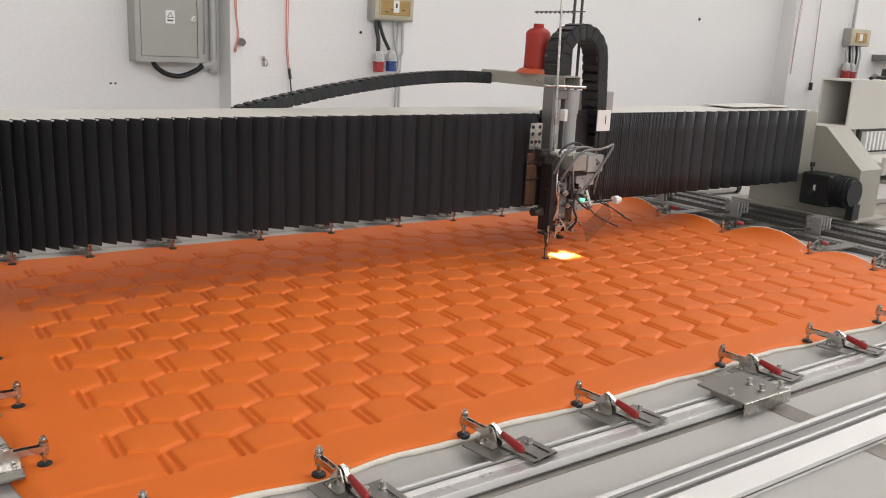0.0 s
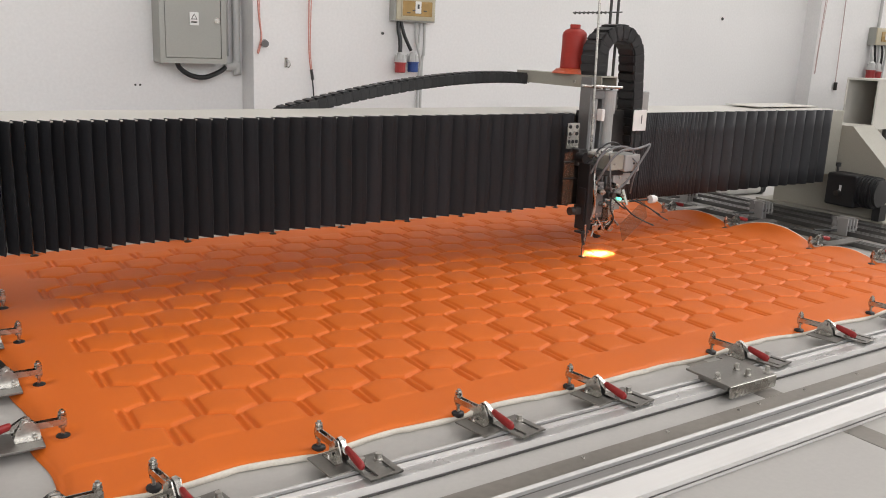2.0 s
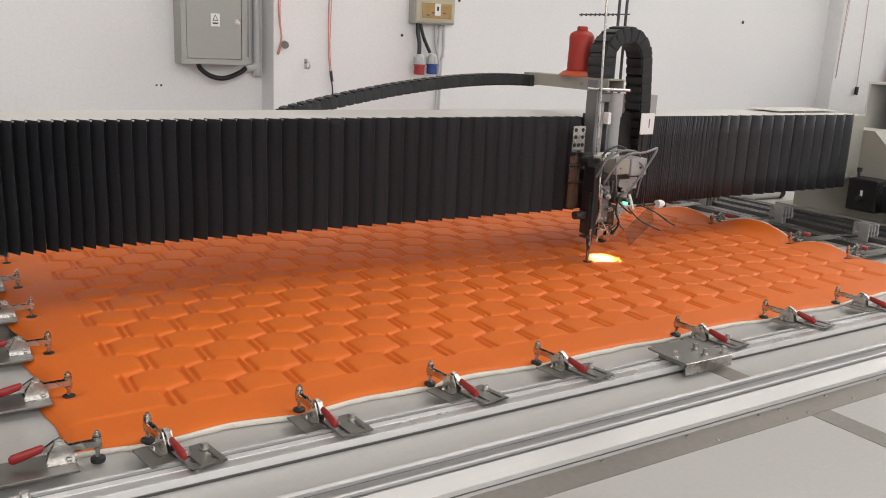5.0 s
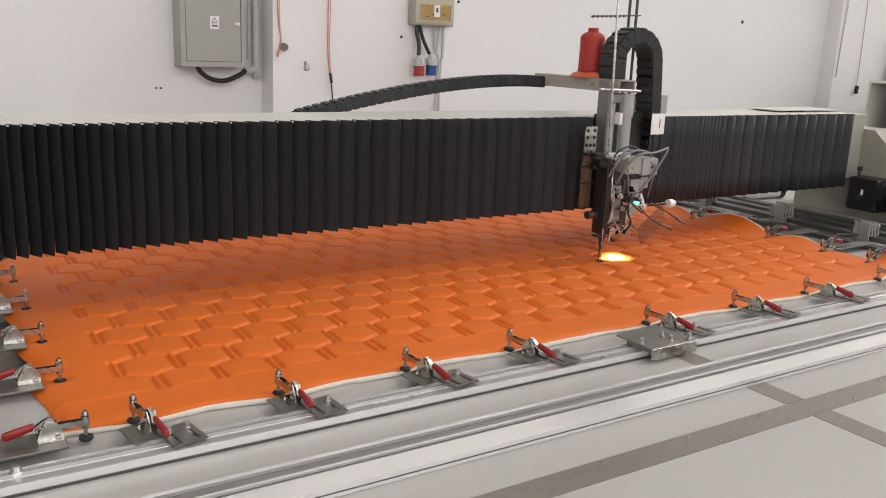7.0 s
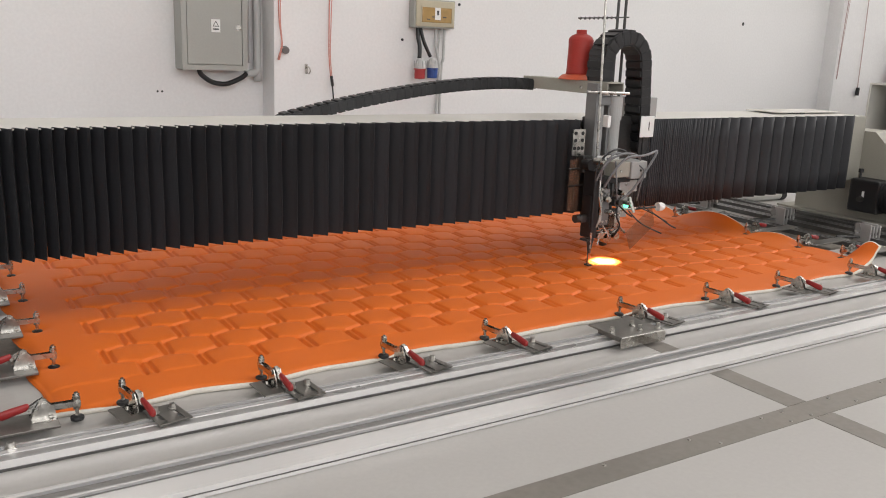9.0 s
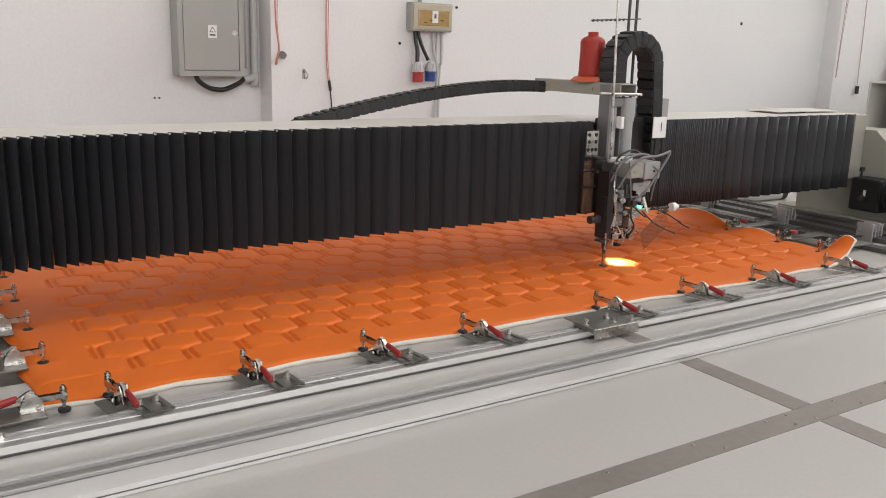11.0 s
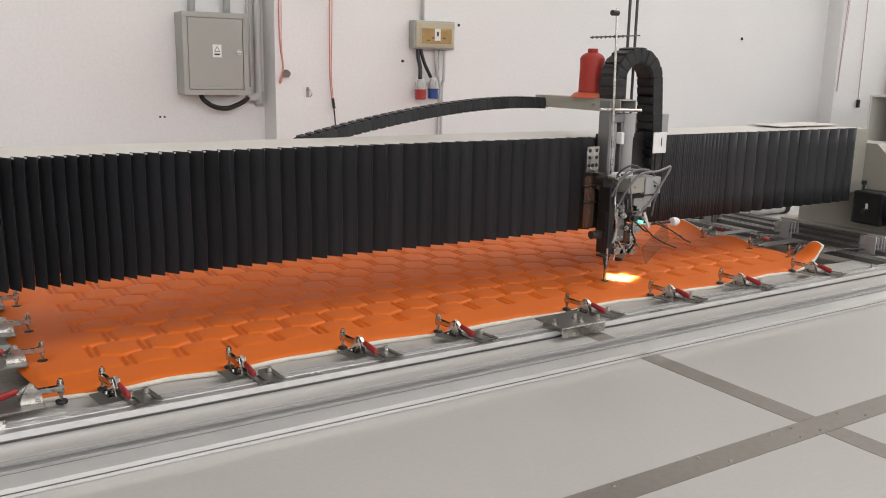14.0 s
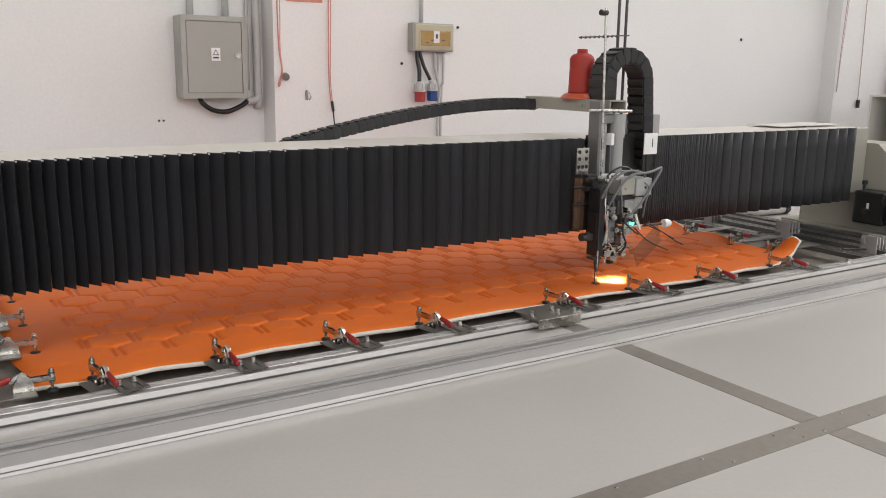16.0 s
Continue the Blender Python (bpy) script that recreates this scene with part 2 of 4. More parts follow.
tagged(part("ceiling", boxes((X0, 4.0, Y0, 2.6, ZC, ZC + 0.1), (13.0, X1, Y0, 2.6, ZC, ZC + 0.1), (4.0, 13.0, Y0, -2.6, ZC, ZC + 0.1), (4.0, 13.0, 1.8, 2.6, ZC, ZC + 0.1)), CEIL), "white sheet hall ceiling", "ceiling", kind="structure")

# ---- the machine's table ----
TZ = -0.022
table = thing("machine_table", "pale grey machine table with dull steel strips", "table")
part("front_top", boxes((-4.2, 3.6, -2.9, -0.372, TZ - 0.03, TZ), bevel=0.002), TABLE, table)
part("rear_top", boxes((-4.2, 3.6, 0.12, 2.0, TZ - 0.03, TZ), bevel=0.002), TABLE, table)
for b in ((-0.385, 0.133, -0.066, -0.056), (-0.385, -0.374, -0.056, TZ - 0.032), (0.122, 0.133, -0.056, TZ - 0.032)):
    part("trough_side", boxes((-4.2, 3.6, *b)), TROUGH, table, "dark trough under the needle")
part("metal_strip", boxes((-4.2, 3.6, -1.475, -1.405, TZ - 0.002, TZ + 0.0012)), STRIP, table, "dull steel strip across the table")
part("metal_strip", boxes((-0.487, -0.417, -1.403, -0.376, TZ - 0.002, TZ + 0.001)), STRIP, table)
part("metal_strip", boxes((-0.487, -0.417, -2.9, -1.477, TZ - 0.002, TZ + 0.001)), STRIP, table)
part("metal_strip", boxes((-0.487, -0.417, 0.122, 2.0, TZ - 0.002, TZ + 0.001)), STRIP, table)
for x in (-3.8, -1.2, 1.2, 3.3):
    for y in (-2.6, 1.7):
        part("leg", boxes((x - 0.05, x + 0.05, y - 0.05, y + 0.05, ZF, TZ - 0.03), bevel=0.004), CREAM, table)
sc = part("screw", rods(((0, 0, 0), (0, 0, 0.0022), 0.004)), CHROME, table)
sc.matrix_basis = pose(-1.1, -1.418, TZ + 0.001)
for x in (-0.85, -0.607, -0.532, -0.35, -0.12):
    again(sc, pose(x, -1.418, TZ + 0.001))
    again(sc, pose(x + 0.05, -1.462, TZ + 0.001))

# ---- the beam over the table ----
beam = thing("gantry_beam", "cream painted gantry beam spanning the sewing table", "beam")
part("beam_box", boxes((-4.0, 2.05, 0.06, 0.33, 0.19, 0.529), bevel=0.006), CREAM, beam)
part("top_cover", boxes((-4.0, 1.93, 0.03, 0.345, 0.530, 0.5345), (-4.0, 1.93, 0.34, 0.345, 0.49, 0.530)), CREAM_L, beam, "pale sheet metal top cover")
part("thin_plate", boxes((1.42, 1.93, 0.14, 0.335, 0.542, 0.545)), CREAM_L, beam, "loose thin sheet on the cover")
part("bracket", boxes((1.56, 1.66, 0.16, 0.22, 0.5345, 0.542)), DARKSTEEL, beam)

column = thing("beam_support", "cream painted steel end support with chamfered front", "machine column")
part("body", extrude([(-0.225, TZ), (-0.225, 0.245), (0.0, 0.450), (0.42, 0.450), (0.42, TZ)], 2.05, 2.25), CREAM, column)
part("foot_plate", boxes((2.0, 2.32, -0.27, 0.5, TZ, TZ + 0.012), bevel=0.002), CREAM, column)
motor = thing("drive_motor", "black electric drive motor on the end support", "motor", m=pose(0.0, 0.05, 0.012))
part("gearbox", boxes((1.93, 2.049, -0.19, -0.02, 0.03, 0.2), bevel=0.012), BLACK, motor)
part("stator", rods(((1.99, -0.28, 0.12), (1.99, -0.19, 0.12), 0.078), ((1.99, -0.295, 0.12), (1.99, -0.28, 0.12), 0.07), seg=24), BLACK, motor)
for k in range(5):
    part("cooling_fin", rods(((1.99, -0.275 + k * 0.018, 0.12), (1.99, -0.269 + k * 0.018, 0.12), 0.084), seg=24), BLACK, motor)
part("eye_bolt", rods(((1.97, -0.05, 0.2), (1.97, -0.05, 0.235), 0.006), ((1.97, -0.05, 0.23), (1.97, -0.05, 0.25), 0.013)), BLACK, motor)
part("shaft", rods(((1.90, -0.1, 0.1), (1.935, -0.1, 0.1), 0.014)), DARKSTEEL, motor)
part("label", boxes((1.927, 1.93, -0.11, -0.098, 0.1, 0.14)), LABEL, motor)
part("stand", boxes((1.99, 2.05, -0.3, -0.26, TZ, 0.06)), BLACK, motor)


# ---- bellows ----
def pleat_mesh(k, round_fold):
    """One fold of cloth, 2 mm thick, k wide; a sharp saw fold or a soft round one."""
    if round_fold:
        face = [(k * q / 12, 0.022 - min(0.026, k * 0.34) * math.sin(math.pi * q / 12) ** 0.8 - max(0.0, 0.026 - k * 0.34)) for q in range(13)]
    else:
        face = [(0, 0.038), (k * 0.03, 0.036), (k * 0.30, 0.018), (k * 0.58, 0.001), (k * 0.70, -0.0085), (k * 0.735, -0.012), (k * 0.765, -0.0105), (k * 0.80, -0.002), (k * 0.95, 0.031), (k * 1.0, 0.038)]
    out = face + [(px, py + 0.0025) for px, py in face[::-1]]
    bm = bmesh.new()
    rings = [[bm.verts.new((px + bow, py, z)) for px, py in out] for z, bow in ((0.165, 0.0), (0.26, 0.0012), (0.36, 0.0), (0.45, -0.0012), (0.537, 0.0))]
    n = len(out)
    for a, b in zip(rings, rings[1:]):
        for q in range(n):
            f = bm.faces.new((a[q], a[(q + 1) % n], b[(q + 1) % n], b[q]))
            f.smooth = round_fold
    bm.faces.new(rings[0][::-1])
    bm.faces.new(rings[-1])
    return bm


def bellows(label, widths, x0, moving_end, round_fold):
    """Pleats side by side from x0; each is carried a share of the head's way."""
    cover = thing("bellows_cover", label, "bellows cover", "bellows on the beam")
    x, x1, made = x0, x0 + sum(widths), {}
    for d in widths:
        key = round(d, 3)
        p = again(made[key], Matrix()) if key in made else part("pleat", pleat_mesh(key, round_fold), BELLOW, cover)
        made[key] = p
        share = (x - x0) / (x1 - x0) if moving_end == "right" else (x1 - x) / (x1 - x0)
        pleats.append((p, x, random.uniform(-0.0025, 0.0025), random.uniform(-0.7, 0.7), share))
        x += d
    return cover


# pleats stand closer together at the far end of the beam
left_run = [0.033] * 40 + [0.035, 0.037, 0.038, 0.040, 0.041, 0.042, 0.043, 0.044, 0.045, 0.047, 0.048, 0.049, 0.050, 0.051, 0.053, 0.054, 0.055] + [0.057] * 19
bellows("black pleated fabric bellows covering the beam front", left_run, 0.022 - sum(left_run), "right", False)
bellows("black pleated fabric bellows squeezed beside the head", [0.012] * 31 + [0.024] * 6 + [0.048, 0.062, 0.074] + [0.0805] * 11, 0.29, "left", True)

# ---- the moving frame ----
rig = thing("clamp_frame", "sliding aluminium clamping frame round the quilt", "frame")
frame_riders.append((rig, Matrix()))
part("inner_rail", extrude(slotted(-0.486, -0.419, TZ + 0.001, 0.0, [(-0.4695, 0.0270), (-0.4335, 0.0130)], 0.012), -3.2, 1.9), ALU, rig)
# strips paint the slot's shade in dark, a duller reflection in grey
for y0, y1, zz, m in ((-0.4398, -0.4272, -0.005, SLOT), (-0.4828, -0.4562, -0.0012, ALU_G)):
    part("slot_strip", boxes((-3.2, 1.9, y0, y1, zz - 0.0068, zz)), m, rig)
# dark line added for the shadow along the inner rail's front foot
part("seal_strip", boxes((-3.2, 1.9, -0.4885, -0.4862, TZ + 0.0005, -0.0165)), SLOT, rig)
part("outer_rail", extrude(slotted(-0.757, -0.628, TZ + 0.001, 0.0, [(-0.689, 0.0155), (-0.657, 0.034)], 0.012), -3.2, 1.95), ALU, rig)
# strips colour the recess and both slots darker, as their shade
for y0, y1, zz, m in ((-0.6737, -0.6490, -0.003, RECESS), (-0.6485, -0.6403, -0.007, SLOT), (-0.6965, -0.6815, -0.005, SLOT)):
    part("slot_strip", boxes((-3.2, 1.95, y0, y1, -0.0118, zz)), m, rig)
# dark line added for the shade of a groove in the front face
part("seal_strip", boxes((-3.2, 1.95, -0.7585, -0.7572, -0.0125, -0.0105)), SLOT, rig)
for x in (1.38, 1.58, 1.72, 1.84):
    part("side_rail", extrude(slotted(x - 0.03, x + 0.03, TZ + 0.001, 0.0, [(x - 0.01, 0.008), (x + 0.012, 0.008)]), -0.41, 1.9, "y"), ALU_D, rig)
part("side_rail", extrude(slotted(-2.33, -2.25, TZ + 0.001, 0.0, [(-2.3, 0.008), (-2.28, 0.008)]), -0.41, 1.9, "y"), ALU_D, rig)
for y in (-0.324, 0.002, 0.297, 0.614, 0.93, 1.25):
    part("mount_bar", boxes((-2.42, -2.03, y - 0.052, y + 0.036, -0.003, 0.0028), bevel=0.001), PLATE, rig)
for y in (-0.118, 0.093, 0.375, 0.82, 1.21):
    part("mount_bar", boxes((1.13, 1.42, y - 0.03, y + 0.03, -0.003, 0.0028), bevel=0.001), PLATE, rig)
part("back_rail", extrude(slotted(1.68, 1.78, TZ + 0.001, 0.0, [(1.7, 0.008), (1.75, 0.01)]), -3.2, 1.36), ALU, rig)


for x, y in ((-2.13, -0.4335), (1.2, -0.4335)):
    part("rail_bolt", rods(((x, y, -0.005), (x, y, 0.003), 0.0105), ((x, y, 0.003), (x, y, 0.013), 0.0075)), CHROME, rig)

# ---- clamps ----
def clamp(side=False):
    """A toggle clamp: its foot presses at the origin, its handle points along -y."""
    c = thing("toggle_clamp", "zinc-plated toggle clamp with red grip pressing the quilt edge", "clamp", "toggle clamps round the frame")
    zb = 0.003
    o = 0.014 if side else 0.0
    if not side:
        part("base_plate", boxes((-0.052, 0.03, -0.135, -0.045, zb - 0.004, zb), bevel=0.001), PLATE, c)
    if not side:
        sl = bmesh.new()
        for b in ((0.0, 0.012), (0.021, 0.050), (0.059, 0.072)):
            box(sl, b[0], b[1], -0.195, -0.105, zb + 0.0005, zb + 0.0045)
        for y in ((-0.195, -0.188), (-0.125, -0.105)):
            box(sl, 0.0, 0.072, y[0], y[1], zb + 0.0006, zb + 0.0046)
        part("slotted_plate", sl, PLATE, c)
        for x in (0.0165, 0.0545):
            b = part("bolt", rods(((x, -0.135, zb + 0.004), (x, -0.135, zb + 0.008), 0.0085), ((x, -0.135, zb + 0.008), (x, -0.135, zb + 0.019), 0.0062)), CHROME, c)
    # bracket: two cheeks on flanges
    for s in (-1, 1):
        ch = extrude([(o - 0.105, zb), (o - 0.055, zb), (o - 0.058, zb + 0.022), (o - 0.075, zb + 0.040), (o - 0.088, zb + 0.040), (o - 0.1, zb + 0.018)], s * 0.008 - 0.0013, s * 0.008 + 0.0013)
        part("cheek", ch, CHROME, c)
        part("flange", boxes((s * 0.008, s * 0.024, o - 0.105, o - 0.055, zb, zb + 0.0026)), CHROME, c)
        part("rivet", rods(((s * 0.006, o - 0.079, zb + 0.031), (s * 0.0125, o - 0.079, zb + 0.031), 0.0065)), CHROME, c)
        part("rivet", rods(((s * 0.017, o - 0.066, zb + 0.002), (s * 0.017, o - 0.066, zb + 0.007), 0.005)), CHROME, c)
    arm = boxes((-0.0065, -0.0042, o - 0.082, 0.008, 0.018, 0.031), (0.0042, 0.0065, o - 0.082, 0.008, 0.018, 0.031), (-0.0065, 0.0065, o - 0.082, -0.03, 0.018, 0.0205), bevel=0.0)
    part("arm", arm, CHROME, c)
    part("spindle", rods(((0, 0, -0.006), (0, 0, 0.049), 0.0042), ((0, 0, 0.012), (0, 0, 0.017), 0.008), ((0, 0, 0.032), (0, 0, 0.038), 0.0085), ((0, 0, 0.0395), (0, 0, 0.044), 0.0075), seg=10), CHROME, c)
    part("rubber_foot", turned([(0.0135, -0.014), (0.0145, -0.010), (0.0135, -0.006), (0.006, -0.003)], 14), BLACK, c)
    lev = extrude([(o - 0.072, 0.043), (o - 0.080, 0.048), (o - 0.090, 0.044), (o - 0.112, 0.030), (o - 0.108, 0.022), (o - 0.088, 0.034), (o - 0.078, 0.028), (o - 0.070, 0.034)], -0.0045, 0.0045)
    part("lever", lev, CHROME, c)
    d = (Vector((0, -0.166, 0.020)) - Vector((0, -0.106, 0.034)))
    g = turned([(0.0055, 0), (0.0072, 0.004), (0.0085, d.length * 0.55), (0.0088, d.length * 0.9), (0.005, d.length)], 14)
    grip = part("grip", g, RED_GRIP, c, "red vinyl grip", smooth=True)
    grip.matrix_basis = Matrix.Translation((0, o - 0.106, 0.034)) @ d.to_track_quat("Z", "Y").to_matrix().to_4x4() @ Matrix.Diagonal((0.75, 1.1, 1, 1))
    return c


first, flank = clamp(), clamp(True)
spots = [(x, -0.287, random.uniform(4, 11)) for x in (-1.888, -1.562, -1.222, -0.894, -0.371, 0.03, 0.412, 0.86)]
spots += [(-1.99, y, -90 + random.uniform(-3, 3)) for y in (-0.324, 0.002, 0.297, 0.614, 0.93, 1.25)]
spots += [(1.065, y, 90 + random.uniform(-5, 5)) for y in (-0.118, 0.093, 0.375, 0.82, 1.21)]
spots += [(x, 1.53, 180) for x in (-1.82, -1.566, -1.27, -0.916, -0.6, -0.265, 0.033, 0.32, 0.62, 0.9)]
for i, (x, y, a) in enumerate(spots):
    m = pose(x, y, 0.0, 0, 0, a)
    c = first if i == 0 else flank if i == 8 else copy_thing(flank if 8 <= i < 19 else first, m)
    frame_riders.append((c, m))


# ---- quilt ----
def quilt():
    """Foam-backed leatherette, sewn in a honeycomb of zigzag seams, held at its rim."""
    qx0, qx1, qy0, qy1, step = -2.045, 1.11, -0.295, 1.565, 0.0027
    nx, ny = int((qx1 - qx0) / step) + 1, int((qy1 - qy0) / step) + 1
    u, v = np.meshgrid(np.linspace(0, 1, nx), np.linspace(0, 1, ny))
    x, y = qx0 + u * (qx1 - qx0), qy0 + v * (qy1 - qy0)
    # rim: drawn in and out between the clamps
    fx = np.array(sorted(s[0] for s in spots[:8]))
    near = np.min(np.abs(x[0][:, None] - fx[None]), axis=1)
    wave = 0.006 * np.cos(near * 2 * np.pi / 0.36) + 0.006 * np.sin(x[0] * 7.0) + 0.003 * np.sin(x[0] * 23.0) - 0.05 * ((x[0] - 0.75) / 0.35).clip(0, 1) ** 1.5
    y = y + (1 - v) ** 3 * (0.004 - wave[None, :])
    fy = np.array([-0.324, 0.002, 0.297, 0.614, 0.93, 1.25])
    ny_ = np.min(np.abs(y[:, 0][:, None] - fy[None]), axis=1)
    x = x - (1 - u) ** 8 * (0.010 * np.cos(ny_ * 2 * np.pi / 0.31))[:, None]
    # seams
    period, straight, amp, pitch = 0.25, 0.0975, 0.0725, 0.1425
    slant = period / 2 - straight
    corners = [(0.0, 0.0), (0.0, straight), (amp, straight + slant), (amp, 2 * straight + slant), (0.0, period), (0.0, period + straight)]
    corners = [(amp, -slant)] + corners
    py = np.mod(y + 0.037, period)
    flat = py < straight

    def seam(along, first, last):
        """Distance to the nearest of a row of zigzag seams, and which one it is."""
        mid = np.round((along - amp / 2) / pitch)
        best, which = np.full(x.shape, 0.06), np.zeros(x.shape)
        for o in (-1, 0, 1):
            k = mid + o
            ax = along - k * pitch
            d2 = np.full(x.shape, 1.0)
            for (xa, ya), (xb, yb) in zip(corners, corners[1:]):
                ex, ey = xb - xa, yb - ya
                t = (((ax - xa) * ex + (py - ya) * ey) / (ex * ex + ey * ey)).clip(0, 1)
                d2 = np.minimum(d2, (ax - xa - t * ex) ** 2 + (py - ya - t * ey) ** 2)
            d = np.where((k >= first) & (k <= last), np.sqrt(d2), 0.06)
            which = np.where(d < best, k, which)
            best = np.minimum(best, d)
        return best, which

    wob = 0.0012 * np.sin(y * 31 + x * 9)
    da, ka = seam(x + wob + 1.853, 0, 19)
    db, kb = seam(-(x - wob + 1.872), -20, 0)
    edge = np.minimum(np.minimum((y + 0.160) / 0.012, (1.42 - y) / 0.03), 1).clip(0, 1)
    wa = edge * (1.0 - 0.5 * ((x - 0.0) / 0.25).clip(0, 1))
    # the first seam of this row is sewn in short straight lines only
    dy = np.where(flat, 0.0, np.minimum(py - straight, period - py))
    db = np.where(x < -1.862, np.hypot(x + 1.872, dy), np.where((x < -1.84) & (kb == 0), np.hypot(x + 1.872, dy), db))
    wb = edge * (1.0 - 0.5 * ((x - 0.0) / 0.25).clip(0, 1))
    da, db = np.where(wa > 0.02, da, 0.06), np.where(wb > 0.02, db, 0.06)
    swell = np.minimum(da, db)
    fade = np.where(da < db, wa, wb)
    # a narrow sewn crease, a rounded shoulder, then a nearly flat pad
    puff = 0.0130 * (1 - np.exp(-((swell / 0.0042) ** 1.7))) + 0.0048 * (1 - np.exp(-((swell / 0.017) ** 1.3)))
    z = -0.0187 + np.where(fade > 0, 0.0150 * (1 - fade) + puff * fade, 0.0150)
    # cushion roll-off at the rim, waves of the loose edges
    rim = np.minimum(np.minimum(x - x[:, :1], x[:, -1:] - x), np.minimum(y - y[:1], y[-1:] - y))
    z = z - 0.006 * np.exp(-rim / 0.008)
    turn = x - x[:, :1]
    z = z - 0.015 * np.exp(-((turn / 0.019) ** 1.4)) * ((y + 0.285) / 0.03).clip(0, 1)
    ry = np.array([-0.118, 0.093, 0.375, 0.82, 1.21, 1.6])
    lift = np.zeros(ny)
    ye = y[:, -1]
    for p, q, hgt in zip(ry, ry[1:], (0.006, 0.032, 0.060, 0.040, 0.060)):
        s = ((ye - p) / (q - p)).clip(0, 1)
        lift += hgt * np.sin(np.pi * s) ** 0.85 * ((ye >= p) & (ye < q))
    s = ((-0.118 - ye) / 0.14).clip(0, 1)
    lift += 0.088 * np.sin(np.pi * 0.72 * s) ** 1.2
    fall = (0.85 * np.exp(-((x[:, -1:] - x) / 0.032)) + 0.15 * np.exp(-(((x[:, -1:] - x) / 0.13) ** 2))) * ((x[:, -1:] - x) < 0.6)
    z = z + lift[:, None] * fall
    # dents under the clamp feet
    for cx, cy, ca in spots:
        d2 = (x - cx) ** 2 + (y - cy) ** 2
        z = z - 0.0095 * np.exp(-d2 / 0.0006)
    # slack creases
    z = z + 0.0012 * np.sin(x * 13 + 2 * np.sin(y * 6)) * np.exp(-rim / 0.05) + 0.0015 * np.sin(x * 2.1 + 1) * np.sin(y * 4.3)
    z = np.maximum(z, TZ + 0.0105 - 0.009 * np.exp(-turn / 0.006))

    def sheet(name, zz, ring_only, material, parent, thick=0.0):
        co = np.stack([x, y, zz], -1).reshape(-1, 3)
        idx = np.arange(nx * ny).reshape(ny, nx)
        faces = np.stack([idx[:-1, :-1], idx[:-1, 1:], idx[1:, 1:], idx[1:, :-1]], -1).reshape(-1, 4)
        me = bpy.data.meshes.new(name)
        me.vertices.add(len(co))
        me.vertices.foreach_set("co", co.ravel())
        me.loops.add(len(faces) * 4)
        me.loops.foreach_set("vertex_index", faces.ravel())
        me.polygons.add(len(faces))
        me.polygons.foreach_set("loop_start", np.arange(0, len(faces) * 4, 4))
        me.update(calc_edges=True)
        me.polygons.foreach_set("use_smooth", np.ones(len(faces), dtype=bool))
        me.materials.append(material)
        ob = new(name, me)
        ob.parent = parent
        return ob

    q = thing("quilt", "orange leatherette quilt with honeycomb seams and white foam back", "quilt")
    sheet("leatherette_face", z, False, LEATHER, q)
    # foam: a rim band and underside that follows the face
    loop = [(0, i) for i in range(0, nx, 2)] + [(j, nx - 1) for j in range(0, ny, 2)] + [(ny - 1, i) for i in range(nx - 1, -1, -2)] + [(j, 0) for j in range(ny - 1, -1, -2)]
    bm = bmesh.new()
    cxy = Vector((-0.47, 0.6, 0))
    prof = ((0.0, -0.0004), (0.0035, -0.002), (0.0045, -0.012), (0.0015, -0.014), (-0.05, -0.014))
    rings = []
    for out, dz in prof:
        ring = []
        for j, i in loop:
            ex = (1 if i > nx - 4 else -1 if i < 3 else 0)
            ey = (1 if j > ny - 4 else -1 if j < 3 else 0)
            rag = out * (1 + 0.35 * math.sin(x[j, i] * 90) * math.sin(y[j, i] * 77 + 1)) if 0 < out else out
            if ex < 0 and ey == 0:
                rag = min(rag, 0.0) - 0.004
            th = math.atan2(float(lift[j]), 0.03) if ex > 0 else 0.0
            ca, sa = math.cos(th), math.sin(th)
            ring.append(bm.verts.new((x[j, i] + ex * (rag * ca - dz * sa), y[j, i] + ey * rag, max(z[j, i] + dz * ca + rag * sa, TZ + 0.0008))))
        rings.append(ring)
    n = len(loop)
    for p, r in zip(rings, rings[1:]):
        for k in range(n):
            if (p[k].co - p[(k + 1) % n].co).length < 0.05:
                bm.faces.new((p[k], p[(k + 1) % n], r[(k + 1) % n], r[k]))
    part("foam_back", bm, FOAM, q, "white foam edge", smooth=True)
    return q


frame_riders.append((quilt(), Matrix()))


# ---- sewing head ----
sewing = thing("sewing_head", "steel sewing head with needle, cables and work light", "sewing head")
head_riders.append((sewing, Matrix()))
GREYP = mat("grey_anodised", (0.22, 0.22, 0.22), 0.4, metal=0.5, vary=0.08, grain=120, large=6, bump=0.05)
PALE = mat("pale_grey_paint", (0.36, 0.36, 0.35), 0.45, vary=0.05, grain=120)
part("carriage_plate", boxes((0.04, 0.33, -0.008, 0.02, 0.2, 0.55), bevel=0.003), DARKSTEEL, sewing)
part("column_frame", boxes((0.018, 0.03, -0.08, -0.02, 0.38, 0.684), (0.03, 0.095, -0.032, -0.02, 0.38, 0.684), (0.083, 0.095, -0.08, -0.032, 0.38, 0.62), bevel=0.0015), GREYP, sewing)
part("slide_rail", boxes((0.034, 0.048, -0.07, -0.033, 0.39, 0.62), (0.056, 0.070, -0.07, -0.033, 0.39, 0.60), bevel=0.002), PALE, sewing)
